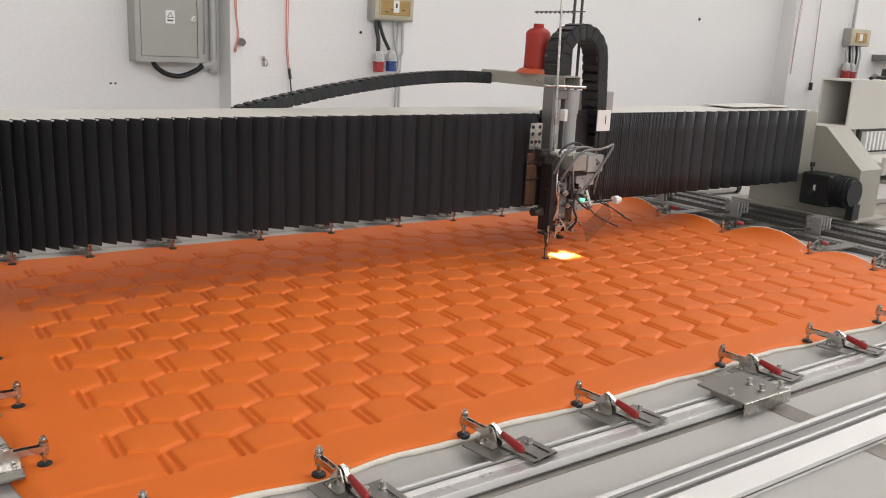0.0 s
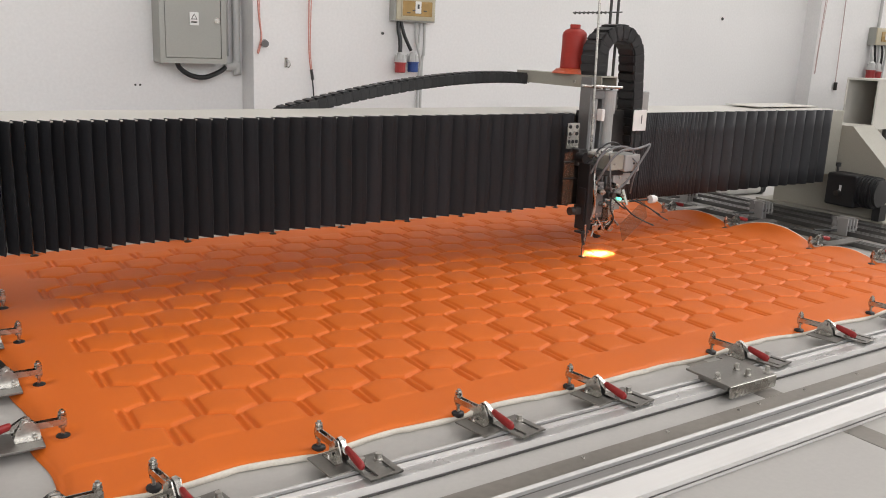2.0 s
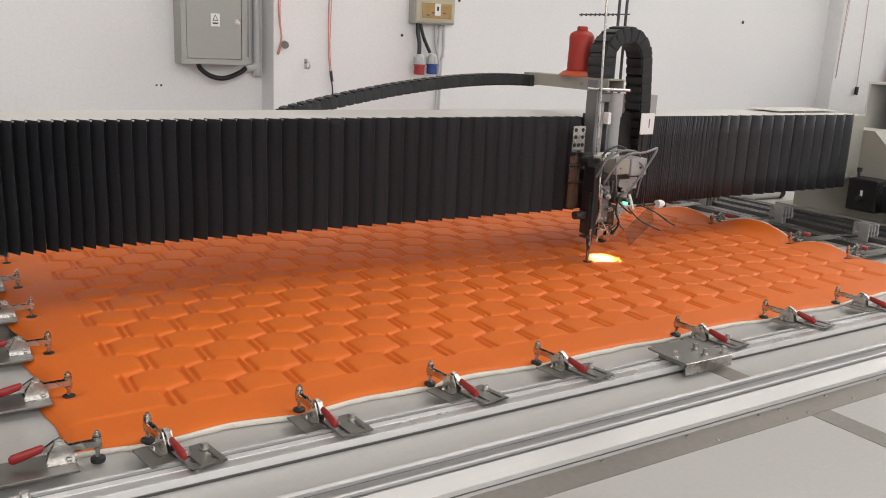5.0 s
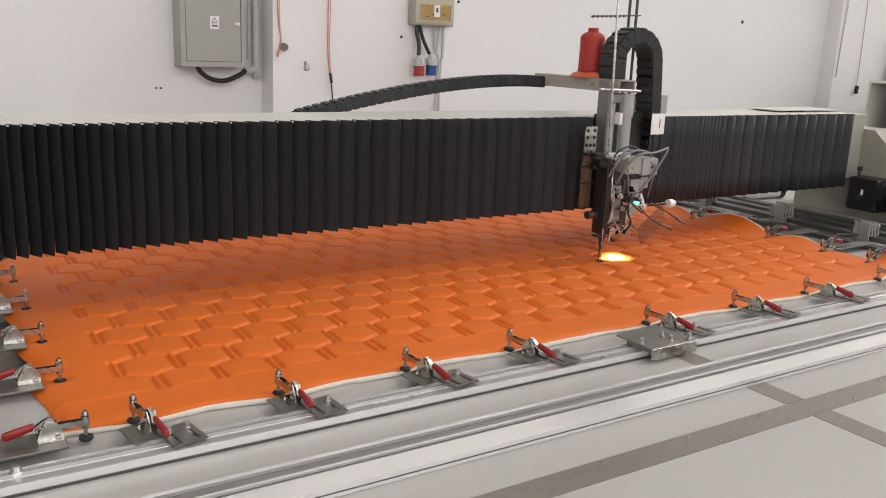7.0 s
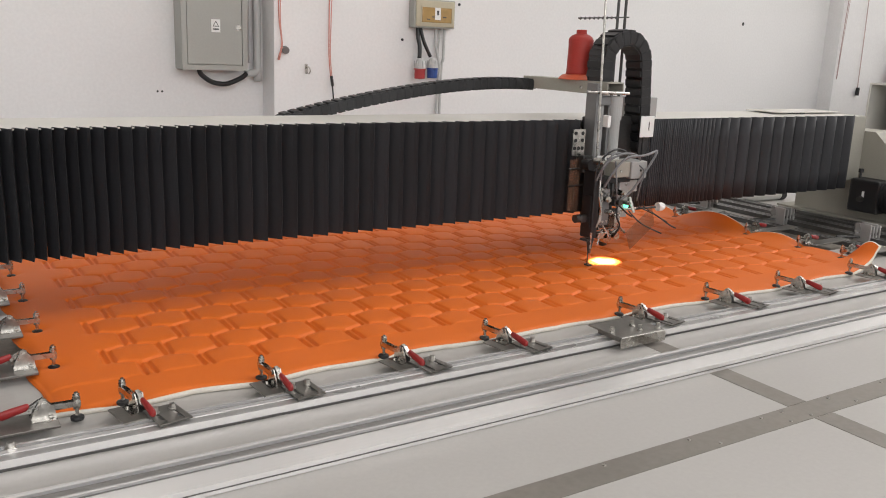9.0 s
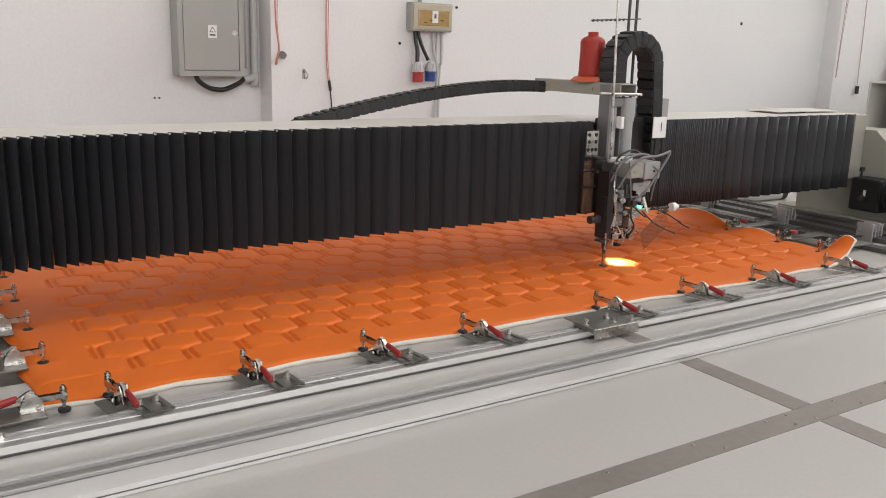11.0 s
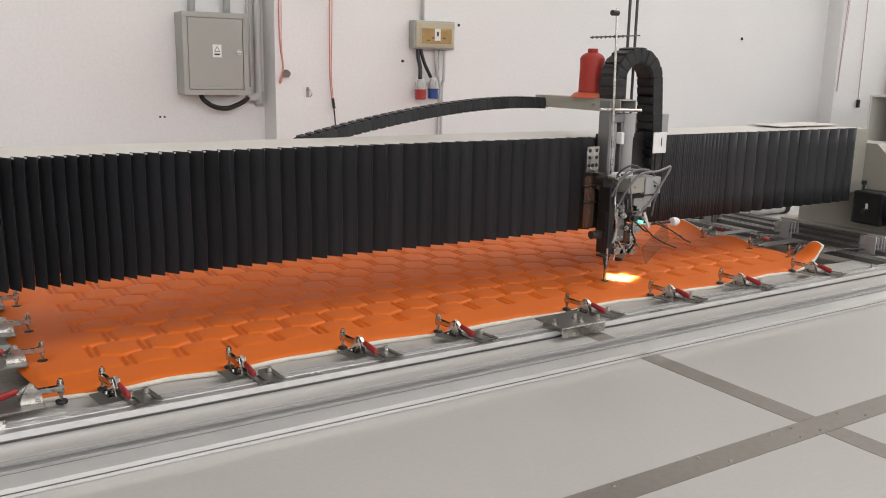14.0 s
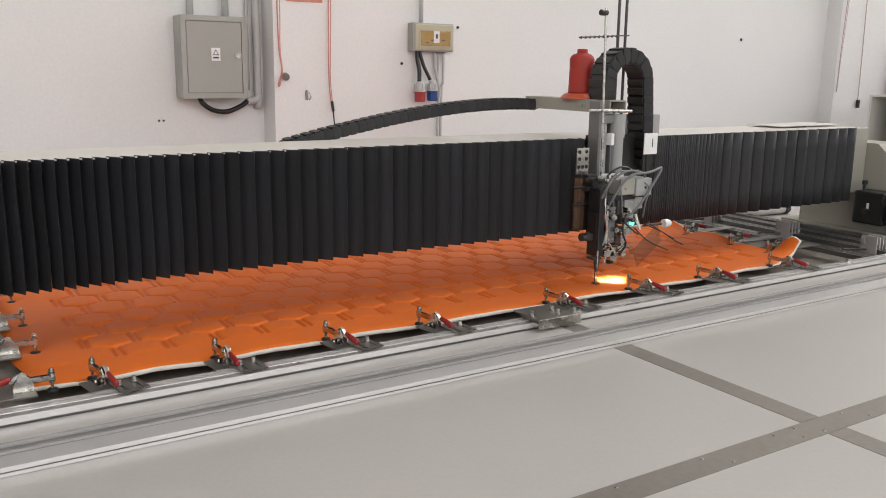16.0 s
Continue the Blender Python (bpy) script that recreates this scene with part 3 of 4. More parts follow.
part("lift_cylinder", rods(((0.118, -0.08, 0.41), (0.118, -0.08, 0.545), 0.023), ((0.118, -0.08, 0.545), (0.118, -0.08, 0.555), 0.027), ((0.118, -0.08, 0.555), (0.118, -0.08, 0.635), 0.028), seg=20), PALE, sewing, smooth=False)
part("cylinder_cap", boxes((0.03, 0.15, -0.085, -0.02, 0.60, 0.635), bevel=0.004), GREYP, sewing)
part("valve", boxes((0.04, 0.055, -0.13, -0.1, 0.52, 0.565), bevel=0.002), LABEL, sewing)
hp = bmesh.new()
box(hp, -0.09, -0.03, -0.085, -0.08, 0.41, 0.51)
part("drilled_plate", hp, CHROME, sewing)
hole = part("bolt_hole", rods(((0, -0.0862, 0), (0, -0.084, 0), 0.0075)), BLACK, sewing)
hole.matrix_basis = pose(-0.077, 0, 0.495)
for hx, hz in ((-0.043, 0.495), (-0.077, 0.468), (-0.043, 0.468), (-0.08, 0.438), (-0.06, 0.438), (-0.042, 0.438)):
    again(hole, pose(hx, 0, hz))
part("motor_cover", boxes((0.31, 0.43, 0.0, 0.09, 0.542, 0.625), bevel=0.003), PALE, sewing)
part("cross_bar", rods(((-0.05, -0.1, 0.652), (0.165, -0.1, 0.647), 0.006)), CHROME, sewing)
part("guide_tube", rods(((0.012, -0.115, 0.40), (0.005, -0.1, 1.03), 0.0048)), CHROME, sewing, "bright chrome thread tube")
part("tube_clamp", rods(((-0.02, -0.1, 1.012), (0.01, -0.1, 1.012), 0.011)), BLACK, sewing)
for rx in (0.225, 0.265):
    part("stand_rod", rods(((rx, 0.06, 0.50), (rx - 0.004, 0.06, 1.6), 0.006)), DARKSTEEL, sewing)
part("guide_bar", rods(((-0.103, -0.08, 0.92), (0.149, -0.08, 0.935), 0.0026)), DARKSTEEL, sewing)
for k in range(9):
    part("thread_eye", rods(((-0.095 + k * 0.022, -0.08, 0.917 + k * 0.0013), (-0.090 + k * 0.022, -0.08, 0.9225 + k * 0.0013), 0.0045), seg=8), DARKSTEEL, sewing)
part("spool_shelf", boxes((0.05, 0.135, -0.1, 0.43, 0.684, 0.689), (0.05, 0.054, -0.1, 0.43, 0.640, 0.684), (0.131, 0.135, -0.1, 0.43, 0.640, 0.684)), CREAM, sewing, "cream sheet metal shelf")
part("shelf_screw", rods(((0.046, 0.05, 0.662), (0.05, 0.05, 0.662), 0.006)), CHROME, sewing)
part("chain_foot", boxes((0.075, 0.125, -0.03, 0.03, 0.66, 0.735), bevel=0.002), PALE, sewing)
part("strap", boxes((-0.0, 0.115, -0.13, -0.125, 0.385, 0.412), bevel=0.001), LABEL, sewing)
for k in range(4):
    part("strap_hole", rods(((0.01 + k * 0.022, -0.1315, 0.399), (0.01 + k * 0.022, -0.130, 0.399), 0.005)), BLACK, sewing)
part("sign_plate", boxes((0.262, 0.336, -0.085, -0.08, 0.472, 0.557), bevel=0.002), LABEL, sewing, "white plate with unreadable print")
part("print_mark", boxes((0.305, 0.309, -0.0862, -0.0846, 0.50, 0.535)), INK, sewing)
part("sign_stay", rods(((0.285, -0.08, 0.40), (0.285, -0.08, 0.56), 0.005)), BLACK, sewing)
part("needle_housing", boxes((-0.066, -0.036, -0.2, -0.135, 0.105, 0.365), bevel=0.004), BLACK, sewing)
part("needle_clamp", rods(((-0.064, -0.195, 0.048), (-0.060, -0.19, 0.108), 0.006, 0.015), seg=14), DARKSTEEL, sewing)
part("drive_casting", boxes((-0.03, 0.09, -0.14, -0.085, 0.15, 0.36), (0.0, 0.12, -0.16, -0.1, 0.13, 0.2), bevel=0.006), DARKSTEEL, sewing)
for k in range(5):
    part("casting_rib", boxes((-0.02 + k * 0.024, -0.013 + k * 0.024, -0.147, -0.14, 0.21, 0.34), bevel=0.001), GREYP, sewing)
for gx, gz, gr in ((-0.046, 0.40, 0.013), (0.0, 0.255, 0.012), (0.075, 0.275, 0.011), (0.105, 0.235, 0.009), (0.015, 0.205, 0.010)):
    part("adjuster", rods(((gx, -0.212, gz), (gx, -0.17, gz), gr), ((gx, -0.220, gz), (gx, -0.212, gz), gr * 0.6), seg=14), CHROME, sewing)
part("take_up_lever", tube(((-0.045, -0.205, 0.34), (-0.052, -0.215, 0.27), (-0.04, -0.215, 0.21), (-0.05, -0.21, 0.15)), 0.0035, 6), CHROME, sewing)
part("side_guard", boxes((-0.118, -0.067, -0.113, -0.110, 0.20, 0.40)), PERSPEX, sewing, "brown tinted side guard")
part("housing_cover", boxes((-0.071, -0.066, -0.19, -0.15, 0.14, 0.27), bevel=0.001), BLACK, sewing)
part("rear_plate", boxes((-0.075, -0.02, -0.095, -0.085, 0.19, 0.41), bevel=0.003), DARKSTEEL, sewing)
part("face_plate", boxes((-0.03, -0.018, -0.2, -0.14, 0.135, 0.30), bevel=0.002), CHROME, sewing)
part("face_plate", boxes((-0.010, 0.03, -0.185, -0.14, 0.15, 0.29), bevel=0.002), GREYP, sewing)
part("knob_block", boxes((-0.1, -0.066, -0.175, -0.15, 0.165, 0.195), bevel=0.004), DARKSTEEL, sewing)
part("knurled_knob", rods(((-0.118, -0.16, 0.18), (-0.1, -0.16, 0.18), 0.016)), DARKSTEEL, sewing)
for kz in (0.30, 0.365):
    part("side_pin", rods(((-0.13, -0.12, kz), (-0.04, -0.12, kz), 0.004)), DARKSTEEL, sewing)
part("cap_screw", rods(((-0.062, -0.172, 0.385), (-0.062, -0.13, 0.385), 0.022), seg=18), BLACK, sewing)
part("top_block", boxes((-0.075, -0.03, -0.14, -0.1, 0.35, 0.415), bevel=0.004), DARKSTEEL, sewing)
part("arm_bar", boxes((-0.04, 0.135, -0.18, -0.12, 0.312, 0.338), bevel=0.003), BLACK, sewing)
part("cream_box", boxes((0.03, 0.11, -0.2, -0.1, 0.335, 0.395), bevel=0.004), CREAM, sewing)
part("terminal_box", boxes((0.112, 0.195, -0.205, -0.11, 0.328, 0.395), bevel=0.004), PALE, sewing)
part("side_mount", boxes((0.195, 0.208, -0.19, -0.12, 0.33, 0.385)), DARKSTEEL, sewing)
part("bracket_plate", boxes((0.095, 0.145, -0.165, -0.158, 0.17, 0.33), (0.145, 0.19, -0.165, -0.158, 0.27, 0.315), bevel=0.001), PALE, sewing)
part("indicator_lamp", rods(((0.132, -0.178, 0.216), (0.132, -0.166, 0.216), 0.008)), LED, sewing, "small glowing green lamp")
part("tension_disc", rods(((0.045, -0.215, 0.243), (0.045, -0.19, 0.243), 0.019), ((0.045, -0.23, 0.243), (0.045, -0.215, 0.243), 0.011), seg=18), DARKSTEEL, sewing)
part("lower_lever", boxes((0.0, 0.09, -0.19, -0.175, 0.118, 0.134), (0.06, 0.08, -0.19, -0.16, 0.1, 0.19), (-0.03, 0.02, -0.2, -0.17, 0.1, 0.125), bevel=0.002), CHROME, sewing)
part("ratchet", rods(((0.02, -0.2, 0.1), (0.02, -0.17, 0.1), 0.02), ((0.07, -0.2, 0.105), (0.07, -0.17, 0.105), 0.014)), CHROME, sewing)
part("presser_bar", rods(((-0.058, -0.17, 0.09), (-0.058, -0.17, 0.14), 0.005)), DARKSTEEL, sewing)
part("presser_foot", boxes((-0.085, -0.045, -0.2, -0.16, 0.095, 0.103), (-0.076, -0.056, -0.21, -0.185, 0.0, 0.006), (-0.077, -0.074, -0.204, -0.199, 0.005, 0.1), bevel=0.001), DARKSTEEL, sewing)
part("needle", rods(((-0.065, -0.2, -0.004), (-0.065, -0.2, 0.06), 0.0016), ((-0.065, -0.2, 0.06), (-0.065, -0.2, 0.13), 0.004), seg=8), CHROME, sewing)
part("thread_guard", box(bmesh.new(), -0.078, 0.078, -0.002, 0.002, -0.052, 0.052, m=pose(0.195, -0.2, 0.125, 18, -36, 0)), PERSPEX, sewing, "brown tinted plastic guard")
part("sensor_arm", rods(((0.19, -0.17, 0.2), (0.29, -0.19, 0.205), 0.005)), DARKSTEEL, sewing)
part("sensor", rods(((0.278, -0.2, 0.207), (0.300, -0.2, 0.207), 0.017), ((0.300, -0.2, 0.207), (0.312, -0.2, 0.207), 0.012), seg=18), LABEL, sewing, "round white sensor")
lamp_at = pose(0.030, -0.165, 0.088, 0, 0, 0) @ Matrix.Rotation(radians(-8), 4, "Y")
sh_ = bmesh.new()
for r0, r1, z0, z1 in ((0.0155, 0.0155, -0.022, 0.018), (0.0140, 0.0140, -0.022, 0.018)):
    bmesh.ops.create_cone(sh_, cap_ends=False, segments=18, radius1=r0, radius2=r1, depth=z1 - z0, matrix=Matrix.Translation((0, 0, (z0 + z1) / 2)))
part("lamp_shade", sh_, BLACK, sewing, at=lamp_at)
part("lamp_back", rods(((0, 0, 0.012), (0, 0, 0.022), 0.0152)), BLACK, sewing, at=lamp_at)
part("lamp_lens", rods(((0, 0, 0.006), (0, 0, 0.0105), 0.0125)), LAMP, sewing, "glowing warm work light", at=lamp_at)
for k, (sx, sy, sz) in enumerate(((-0.024, -0.203, 0.15), (-0.024, -0.203, 0.2), (-0.024, -0.203, 0.25), (-0.024, -0.203, 0.285), (0.0, -0.188, 0.165), (0.02, -0.188, 0.165), (0.0, -0.188, 0.275), (0.02, -0.188, 0.27), (0.12, -0.168, 0.19), (0.105, -0.168, 0.25), (0.13, -0.168, 0.3), (0.17, -0.168, 0.29), (0.16, -0.208, 0.36), (0.06, -0.203, 0.36))):
    part("cap_bolt", rods(((sx, sy, sz), (sx, sy + 0.008, sz), 0.0045), seg=10), CHROME if k % 3 else DARKSTEEL, sewing)
for a, b, r in (((0.0, -0.19, 0.15), (0.03, -0.2, 0.1), 0.004), ((0.06, -0.18, 0.2), (0.1, -0.19, 0.12), 0.004), ((0.03, -0.2, 0.11), (0.1, -0.18, 0.14), 0.0035), ((-0.01, -0.195, 0.13), (-0.03, -0.2, 0.08), 0.003), ((0.09, -0.18, 0.14), (0.13, -0.18, 0.11), 0.005), ((0.1, -0.16, 0.2), (0.2, -0.17, 0.2), 0.005), ((0.15, -0.17, 0.25), (0.16, -0.19, 0.19), 0.006)):
    part("link_rod", rods((a, b, r), seg=8), CHROME, sewing)
part("brown_bracket", boxes((-0.05, 0.0, -0.16, -0.12, 0.1, 0.13), bevel=0.002), PERSPEX, sewing)
part("brown_bracket", boxes((0.03, 0.06, -0.19, -0.15, 0.14, 0.2), bevel=0.002), PERSPEX, sewing)
part("spring", tube([(0.075 + 0.006 * math.cos(k * 1.57), -0.195 + 0.006 * math.sin(k * 1.57), 0.16 + k * 0.0016) for k in range(28)], 0.0012, 5), CHROME, sewing)
CABLE = mat("grey_cable", (0.16, 0.16, 0.165), 0.45, vary=0.1)
for pts, r, mm in (
    (((-0.06, -0.2, 0.33), (-0.03, -0.22, 0.40), (0.05, -0.22, 0.43), (0.13, -0.21, 0.42), (0.16, -0.2, 0.40)), 0.0045, CABLE),
    (((-0.07, -0.2, 0.36), (-0.04, -0.21, 0.42), (0.03, -0.2, 0.445), (0.1, -0.18, 0.43), (0.14, -0.15, 0.41)), 0.004, BLACK),
    (((-0.02, -0.2, 0.30), (0.0, -0.23, 0.37), (0.06, -0.23, 0.415), (0.16, -0.22, 0.42), (0.245, -0.2, 0.433)), 0.005, CABLE),
    (((0.245, -0.2, 0.433), (0.225, -0.21, 0.41), (0.15, -0.22, 0.33), (0.1, -0.22, 0.28), (0.05, -0.21, 0.245)), 0.005, CABLE),
    (((0.05, -0.21, 0.245), (0.03, -0.22, 0.28), (0.025, -0.22, 0.32), (0.03, -0.2, 0.40)), 0.003, CABLE),
    (((0.05, -0.21, 0.24), (0.04, -0.22, 0.19), (0.06, -0.22, 0.15), (0.055, -0.2, 0.11)), 0.0035, BLACK),
    (((0.05, -0.21, 0.235), (0.09, -0.22, 0.2), (0.13, -0.21, 0.18)), 0.0035, BLACK),
    (((0.13, -0.19, 0.2), (0.16, -0.22, 0.16), (0.2, -0.24, 0.135), (0.26, -0.25, 0.11)), 0.003, BLACK),
    (((0.19, -0.18, 0.21), (0.25, -0.22, 0.18), (0.31, -0.24, 0.14), (0.34, -0.25, 0.125)), 0.003, BLACK),
    (((0.21, -0.18, 0.215), (0.27, -0.22, 0.17), (0.3, -0.24, 0.15)), 0.0025, BLACK),
    (((0.14, -0.19, 0.39), (0.165, -0.22, 0.36), (0.15, -0.22, 0.3), (0.16, -0.2, 0.24)), 0.003, CABLE),
    (((-0.04, -0.2, 0.31), (-0.05, -0.22, 0.38), (0.0, -0.22, 0.43), (0.08, -0.2, 0.425)), 0.0035, CABLE),
):
    part("cable", tube(pts, r, 7), mm, sewing, smooth=True)

spool = thing("thread_spool", "large cone spool wound with red-orange sewing thread", "thread spool")
part("thread_body", turned([(0.053, 0.018), (0.051, 0.03), (0.049, 0.12), (0.050, 0.155), (0.046, 0.165), (0.036, 0.174), (0.021, 0.18)], 32), THREAD, spool, smooth=True)
part("cone_base", turned([(0.083, 0.0), (0.083, 0.003), (0.066, 0.018), (0.05, 0.022)], 32), SPOOLB, spool, "flared orange spool base")
part("core_top", turned([(0.021, 0.178), (0.021, 0.194), (0.017, 0.196)], 20), THREAD, spool)
head_riders.append((spool, pose(0.092, 0.12, 0.6892)))


def chain(name, label, path, height, depth, y):
    """Links along a path of (x, z), each turned to the path."""
    ob = thing(name, label, "cable chain")
    ps = [Vector((a, 0, b)) for a, b in path]
    fine = []
    for p, q in zip(ps, ps[1:]):
        fine += [p.lerp(q, k / 20) for k in range(20)]
    fine.append(ps[-1])
    cum = [0]
    for p, q in zip(fine, fine[1:]):
        cum.append(cum[-1] + (q - p).length)
    L = 0.036
    n = int(cum[-1] / L)
    bm = bmesh.new()
    for s in (-1, 1):
        for px, off in ((-0.018, 0.0), (0.018, 0.0022)):
            ya, yb = s * (depth / 2 - 0.005 + off), s * (depth / 2 - 0.0008 + off)
            rod(bm, (px, ya, 0), (px, yb, 0), height * 0.5, seg=18)
        box(bm, -0.018, 0.018, s * depth / 2 - 0.004, s * depth / 2 + 0.0005, -height / 2, height / 2)
    box(bm, -0.0125, 0.0125, -depth / 2, depth / 2, height / 2 - 0.003, height / 2 + 0.006, bevel=0.0015)
    box(bm, -0.0135, 0.0135, -depth / 2 - 0.005, -depth / 2, -height * 0.46, height * 0.46, bevel=0.0018)
    box(bm, -0.0125, 0.0125, -depth / 2, depth / 2, -height / 2 - 0.006, -height / 2 + 0.003, bevel=0.0015)
    box(bm, -0.030, 0.030, -depth / 2 + 0.005, depth / 2 - 0.005, -height / 2 + 0.003, height / 2 - 0.003)
    rod(bm, (0.0, -depth / 2 - 0.0025, 0), (0.0, -depth / 2, 0), height * 0.27)
    link = part("link", bm, CHAIN, ob)
    for k in range(n):
        s = (k + 0.5) * L
        i = max(j for j in range(len(cum)) if cum[j] <= s)
        i = min(i, len(fine) - 2)
        f = (s - cum[i]) / max(1e-6, cum[i + 1] - cum[i])
        p, d = fine[i].lerp(fine[i + 1], f), (fine[min(i + 3, len(fine) - 1)] - fine[max(0, i - 2)])
        m = pose(p.x, y, p.z, 0, -math.degrees(math.atan2(d.z, d.x)), 0)
        if k == 0:
            link.matrix_basis = m
        else:
            again(link, m)
    return ob


def bow(x0, z0, x1, z1, x2, z2, n=14):
    return [((1 - t) ** 2 * x0 + 2 * t * (1 - t) * x1 + t * t * x2, (1 - t) ** 2 * z0 + 2 * t * (1 - t) * z1 + t * t * z2) for t in (k / n for k in range(n + 1))]


head_riders.append((chain("cable_chain", "long black plastic cable chain sagging behind the beam", bow(0.06, 0.655, -0.40, 0.682, -1.10, 0.510), 0.036, 0.06, 0.39), Matrix()))
arch = [(0.092, 0.70), (0.092, 0.757)] + [(0.195 - 0.103 * math.cos(math.pi * k / 16), 0.757 + 0.103 * math.sin(math.pi * k / 16)) for k in range(1, 16)] + [(0.298, 0.757), (0.312, 0.60), (0.318, 0.40)]
head_riders.append((chain("cable_chain", "black plastic cable chain arching over the sewing head", arch, 0.052, 0.085, -0.005), Matrix()))

# ---- blocks on the frame and roller guides on the table ----
def slide_block(m):
    b = thing("slide_block", "steel carriage block bolted over the clamping rail", "carriage block", m=m)
    part("top_plate", boxes((-0.088, 0.088, -0.066, 0.07, 0.012, 0.018), bevel=0.0015), PLATE, b)
    part("front_flange", boxes((-0.088, 0.088, -0.071, -0.066, -0.014, 0.018), bevel=0.0015), CHROME, b)
    part("spacer", boxes((-0.08, 0.08, -0.055, 0.035, 0.0005, 0.012)), PLATE, b)
    for x, y in ((-0.078, -0.02), (0.075, -0.05), (0.012, -0.04), (0.02, 0.0)):
        part("bolt", rods(((x, y, 0.018), (x, y, 0.022), 0.009), ((x, y, 0.022), (x, y, 0.036), 0.006)), CHROME, b)
    return b


for bx in (-0.502,):
    m = pose(bx, -0.455, 0.0)
    frame_riders.append((slide_block(m), m))


def roller_guide(m):
    g = thing("roller_guide", "aluminium roller guide block beside the frame rails", "guide block", "roller guides", m=m)
    for k in range(4):
        part("side_plate", boxes((-0.055 + k * 0.025, -0.046 + k * 0.025, -0.04, 0.04, 0.0, 0.085 - 0.008 * (k % 2)), bevel=0.0015), ALU_G, g)
    part("bridge", boxes((-0.046, 0.02, -0.035, 0.035, 0.03, 0.045), bevel=0.002), ALU_D, g)
    for z in (0.03, 0.065):
        part("bolt", rods(((0.028, -0.02, z), (0.05, -0.02, z), 0.01)), CHROME, g)
        part("bolt", rods(((0.028, 0.02, z), (0.045, 0.02, z), 0.01)), CHROME, g)
        part("roller", rods(((-0.045, 0.0, z - 0.005), (0.018, 0.0, z - 0.005), 0.011)), CHROME, g)
    part("stop_rod", rods(((-0.055, 0.01, 0.02), (-0.16, 0.06, 0.02), 0.006)), DARKSTEEL, g)
    return g


g1 = roller_guide(pose(1.56, 0.13, TZ + 0.001))
for x, y in ((1.585, -0.32), (1.55, 0.62)):
    copy_thing(g1, pose(x, y, TZ + 0.001))

# ---- on the wall ----
cab = thing("electrical_cabinet", "grey enamel electrical cabinet on the white wall", "electrical cabinet")
CX0, CX1, CZ0, CZ1, CY = -0.922, -0.552, 0.618, 1.068, 2.235
part("case", boxes((CX0, CX1, CY + 0.012, 2.384, CZ0, CZ1), bevel=0.005), GREYBOX, cab)
part("frame_lip", boxes((CX0, CX1, CY, CY + 0.014, CZ0, CZ0 + 0.028), (CX0, CX1, CY, CY + 0.014, CZ1 - 0.028, CZ1), (CX0, CX0 + 0.028, CY, CY + 0.014, CZ0 + 0.028, CZ1 - 0.028), (CX1 - 0.028, CX1, CY, CY + 0.014, CZ0 + 0.028, CZ1 - 0.028)), GREYBOX, cab)
cd = part("door", boxes((CX0 + 0.031, CX1 - 0.031, CY + 0.002, CY + 0.0115, CZ0 + 0.031, CZ1 - 0.031), bevel=0.002), GREYBOX, cab)
part("lock", rods(((-0.605, CY - 0.004, 0.855), (-0.605, CY + 0.002, 0.855), 0.017), ((-0.605, CY - 0.0055, 0.855), (-0.605, CY - 0.003, 0.855), 0.008), seg=18), CHROME, cd, "round key lock")
part("warning_label", boxes((-0.757, -0.707, CY - 0.0005, CY + 0.002, 0.825, 0.895)), LABEL, cd, "white label with black warning triangle")
part("warning_triangle", extrude([(-0.75, 0.856), (-0.714, 0.856), (-0.732, 0.888)], CY - 0.0015, CY, "y"), INK, cd)
part("triangle_field", extrude([(-0.744, 0.86), (-0.72, 0.86), (-0.732, 0.881)], CY - 0.0025, CY, "y"), LABEL, cd)
part("print_line", boxes((-0.748, -0.716, CY - 0.0015, CY, 0.838, 0.846)), INK, cd)


def conduit(label, pts, r, material=PIPE, name="conduit", cat="conduit"):
    return tagged(part(name, tube(pts, r, 10), material, smooth=True), label, cat)


for x in (-0.84, -0.64):
    conduit("grey plastic conduit rising from the cabinet", ((x, 2.33, CZ1 - 0.01), (x, 2.33, 2.4), (x, 2.33, 4.4)), 0.02)
conduit("grey plastic conduit down the wall corner", ((-0.455, 2.345, 4.4), (-0.455, 2.345, 2.0), (-0.455, 2.345, 0.66), (-0.455, 2.34, 0.63), (-0.475, 2.335, 0.605), (-0.53, 2.33, 0.598)), 0.023)
conduit("thin grey conduit beside the cabinet", ((-0.505, 2.365, 4.4), (-0.505, 2.365, 0.66)), 0.010)
conduit("black corrugated cable looping under the cabinet", ((-0.53, 2.32, 0.598), (-0.57, 2.31, 0.572), (-0.66, 2.3, 0.54), (-0.74, 2.3, 0.55), (-0.80, 2.3, 0.59), (-0.815, 2.3, 0.63)), 0.014, BLACK, "cable", "cable")

jb = thing("junction_box", "yellowed plastic breaker box with amber window on the wall", "junction box")
part("case", boxes((0.478, 0.778, 2.132, 2.199, 0.905, 1.078), bevel=0.006), GREYBOX, jb)
part("cover", boxes((0.49, 0.77, 2.124, 2.134, 0.915, 1.07), bevel=0.004), JBOX, jb)
part("window", boxes((0.53, 0.745, 2.118, 2.126, 0.94, 1.03), bevel=0.003), JWIN, jb, "amber breaker window")
part("window_rim", boxes((0.522, 0.753, 2.119, 2.125, 0.932, 0.939), (0.522, 0.753, 2.119, 2.125, 1.031, 1.038), (0.522, 0.529, 2.119, 2.125, 0.939, 1.031), (0.746, 0.753, 2.119, 2.125, 0.939, 1.031)), JBOX, jb)
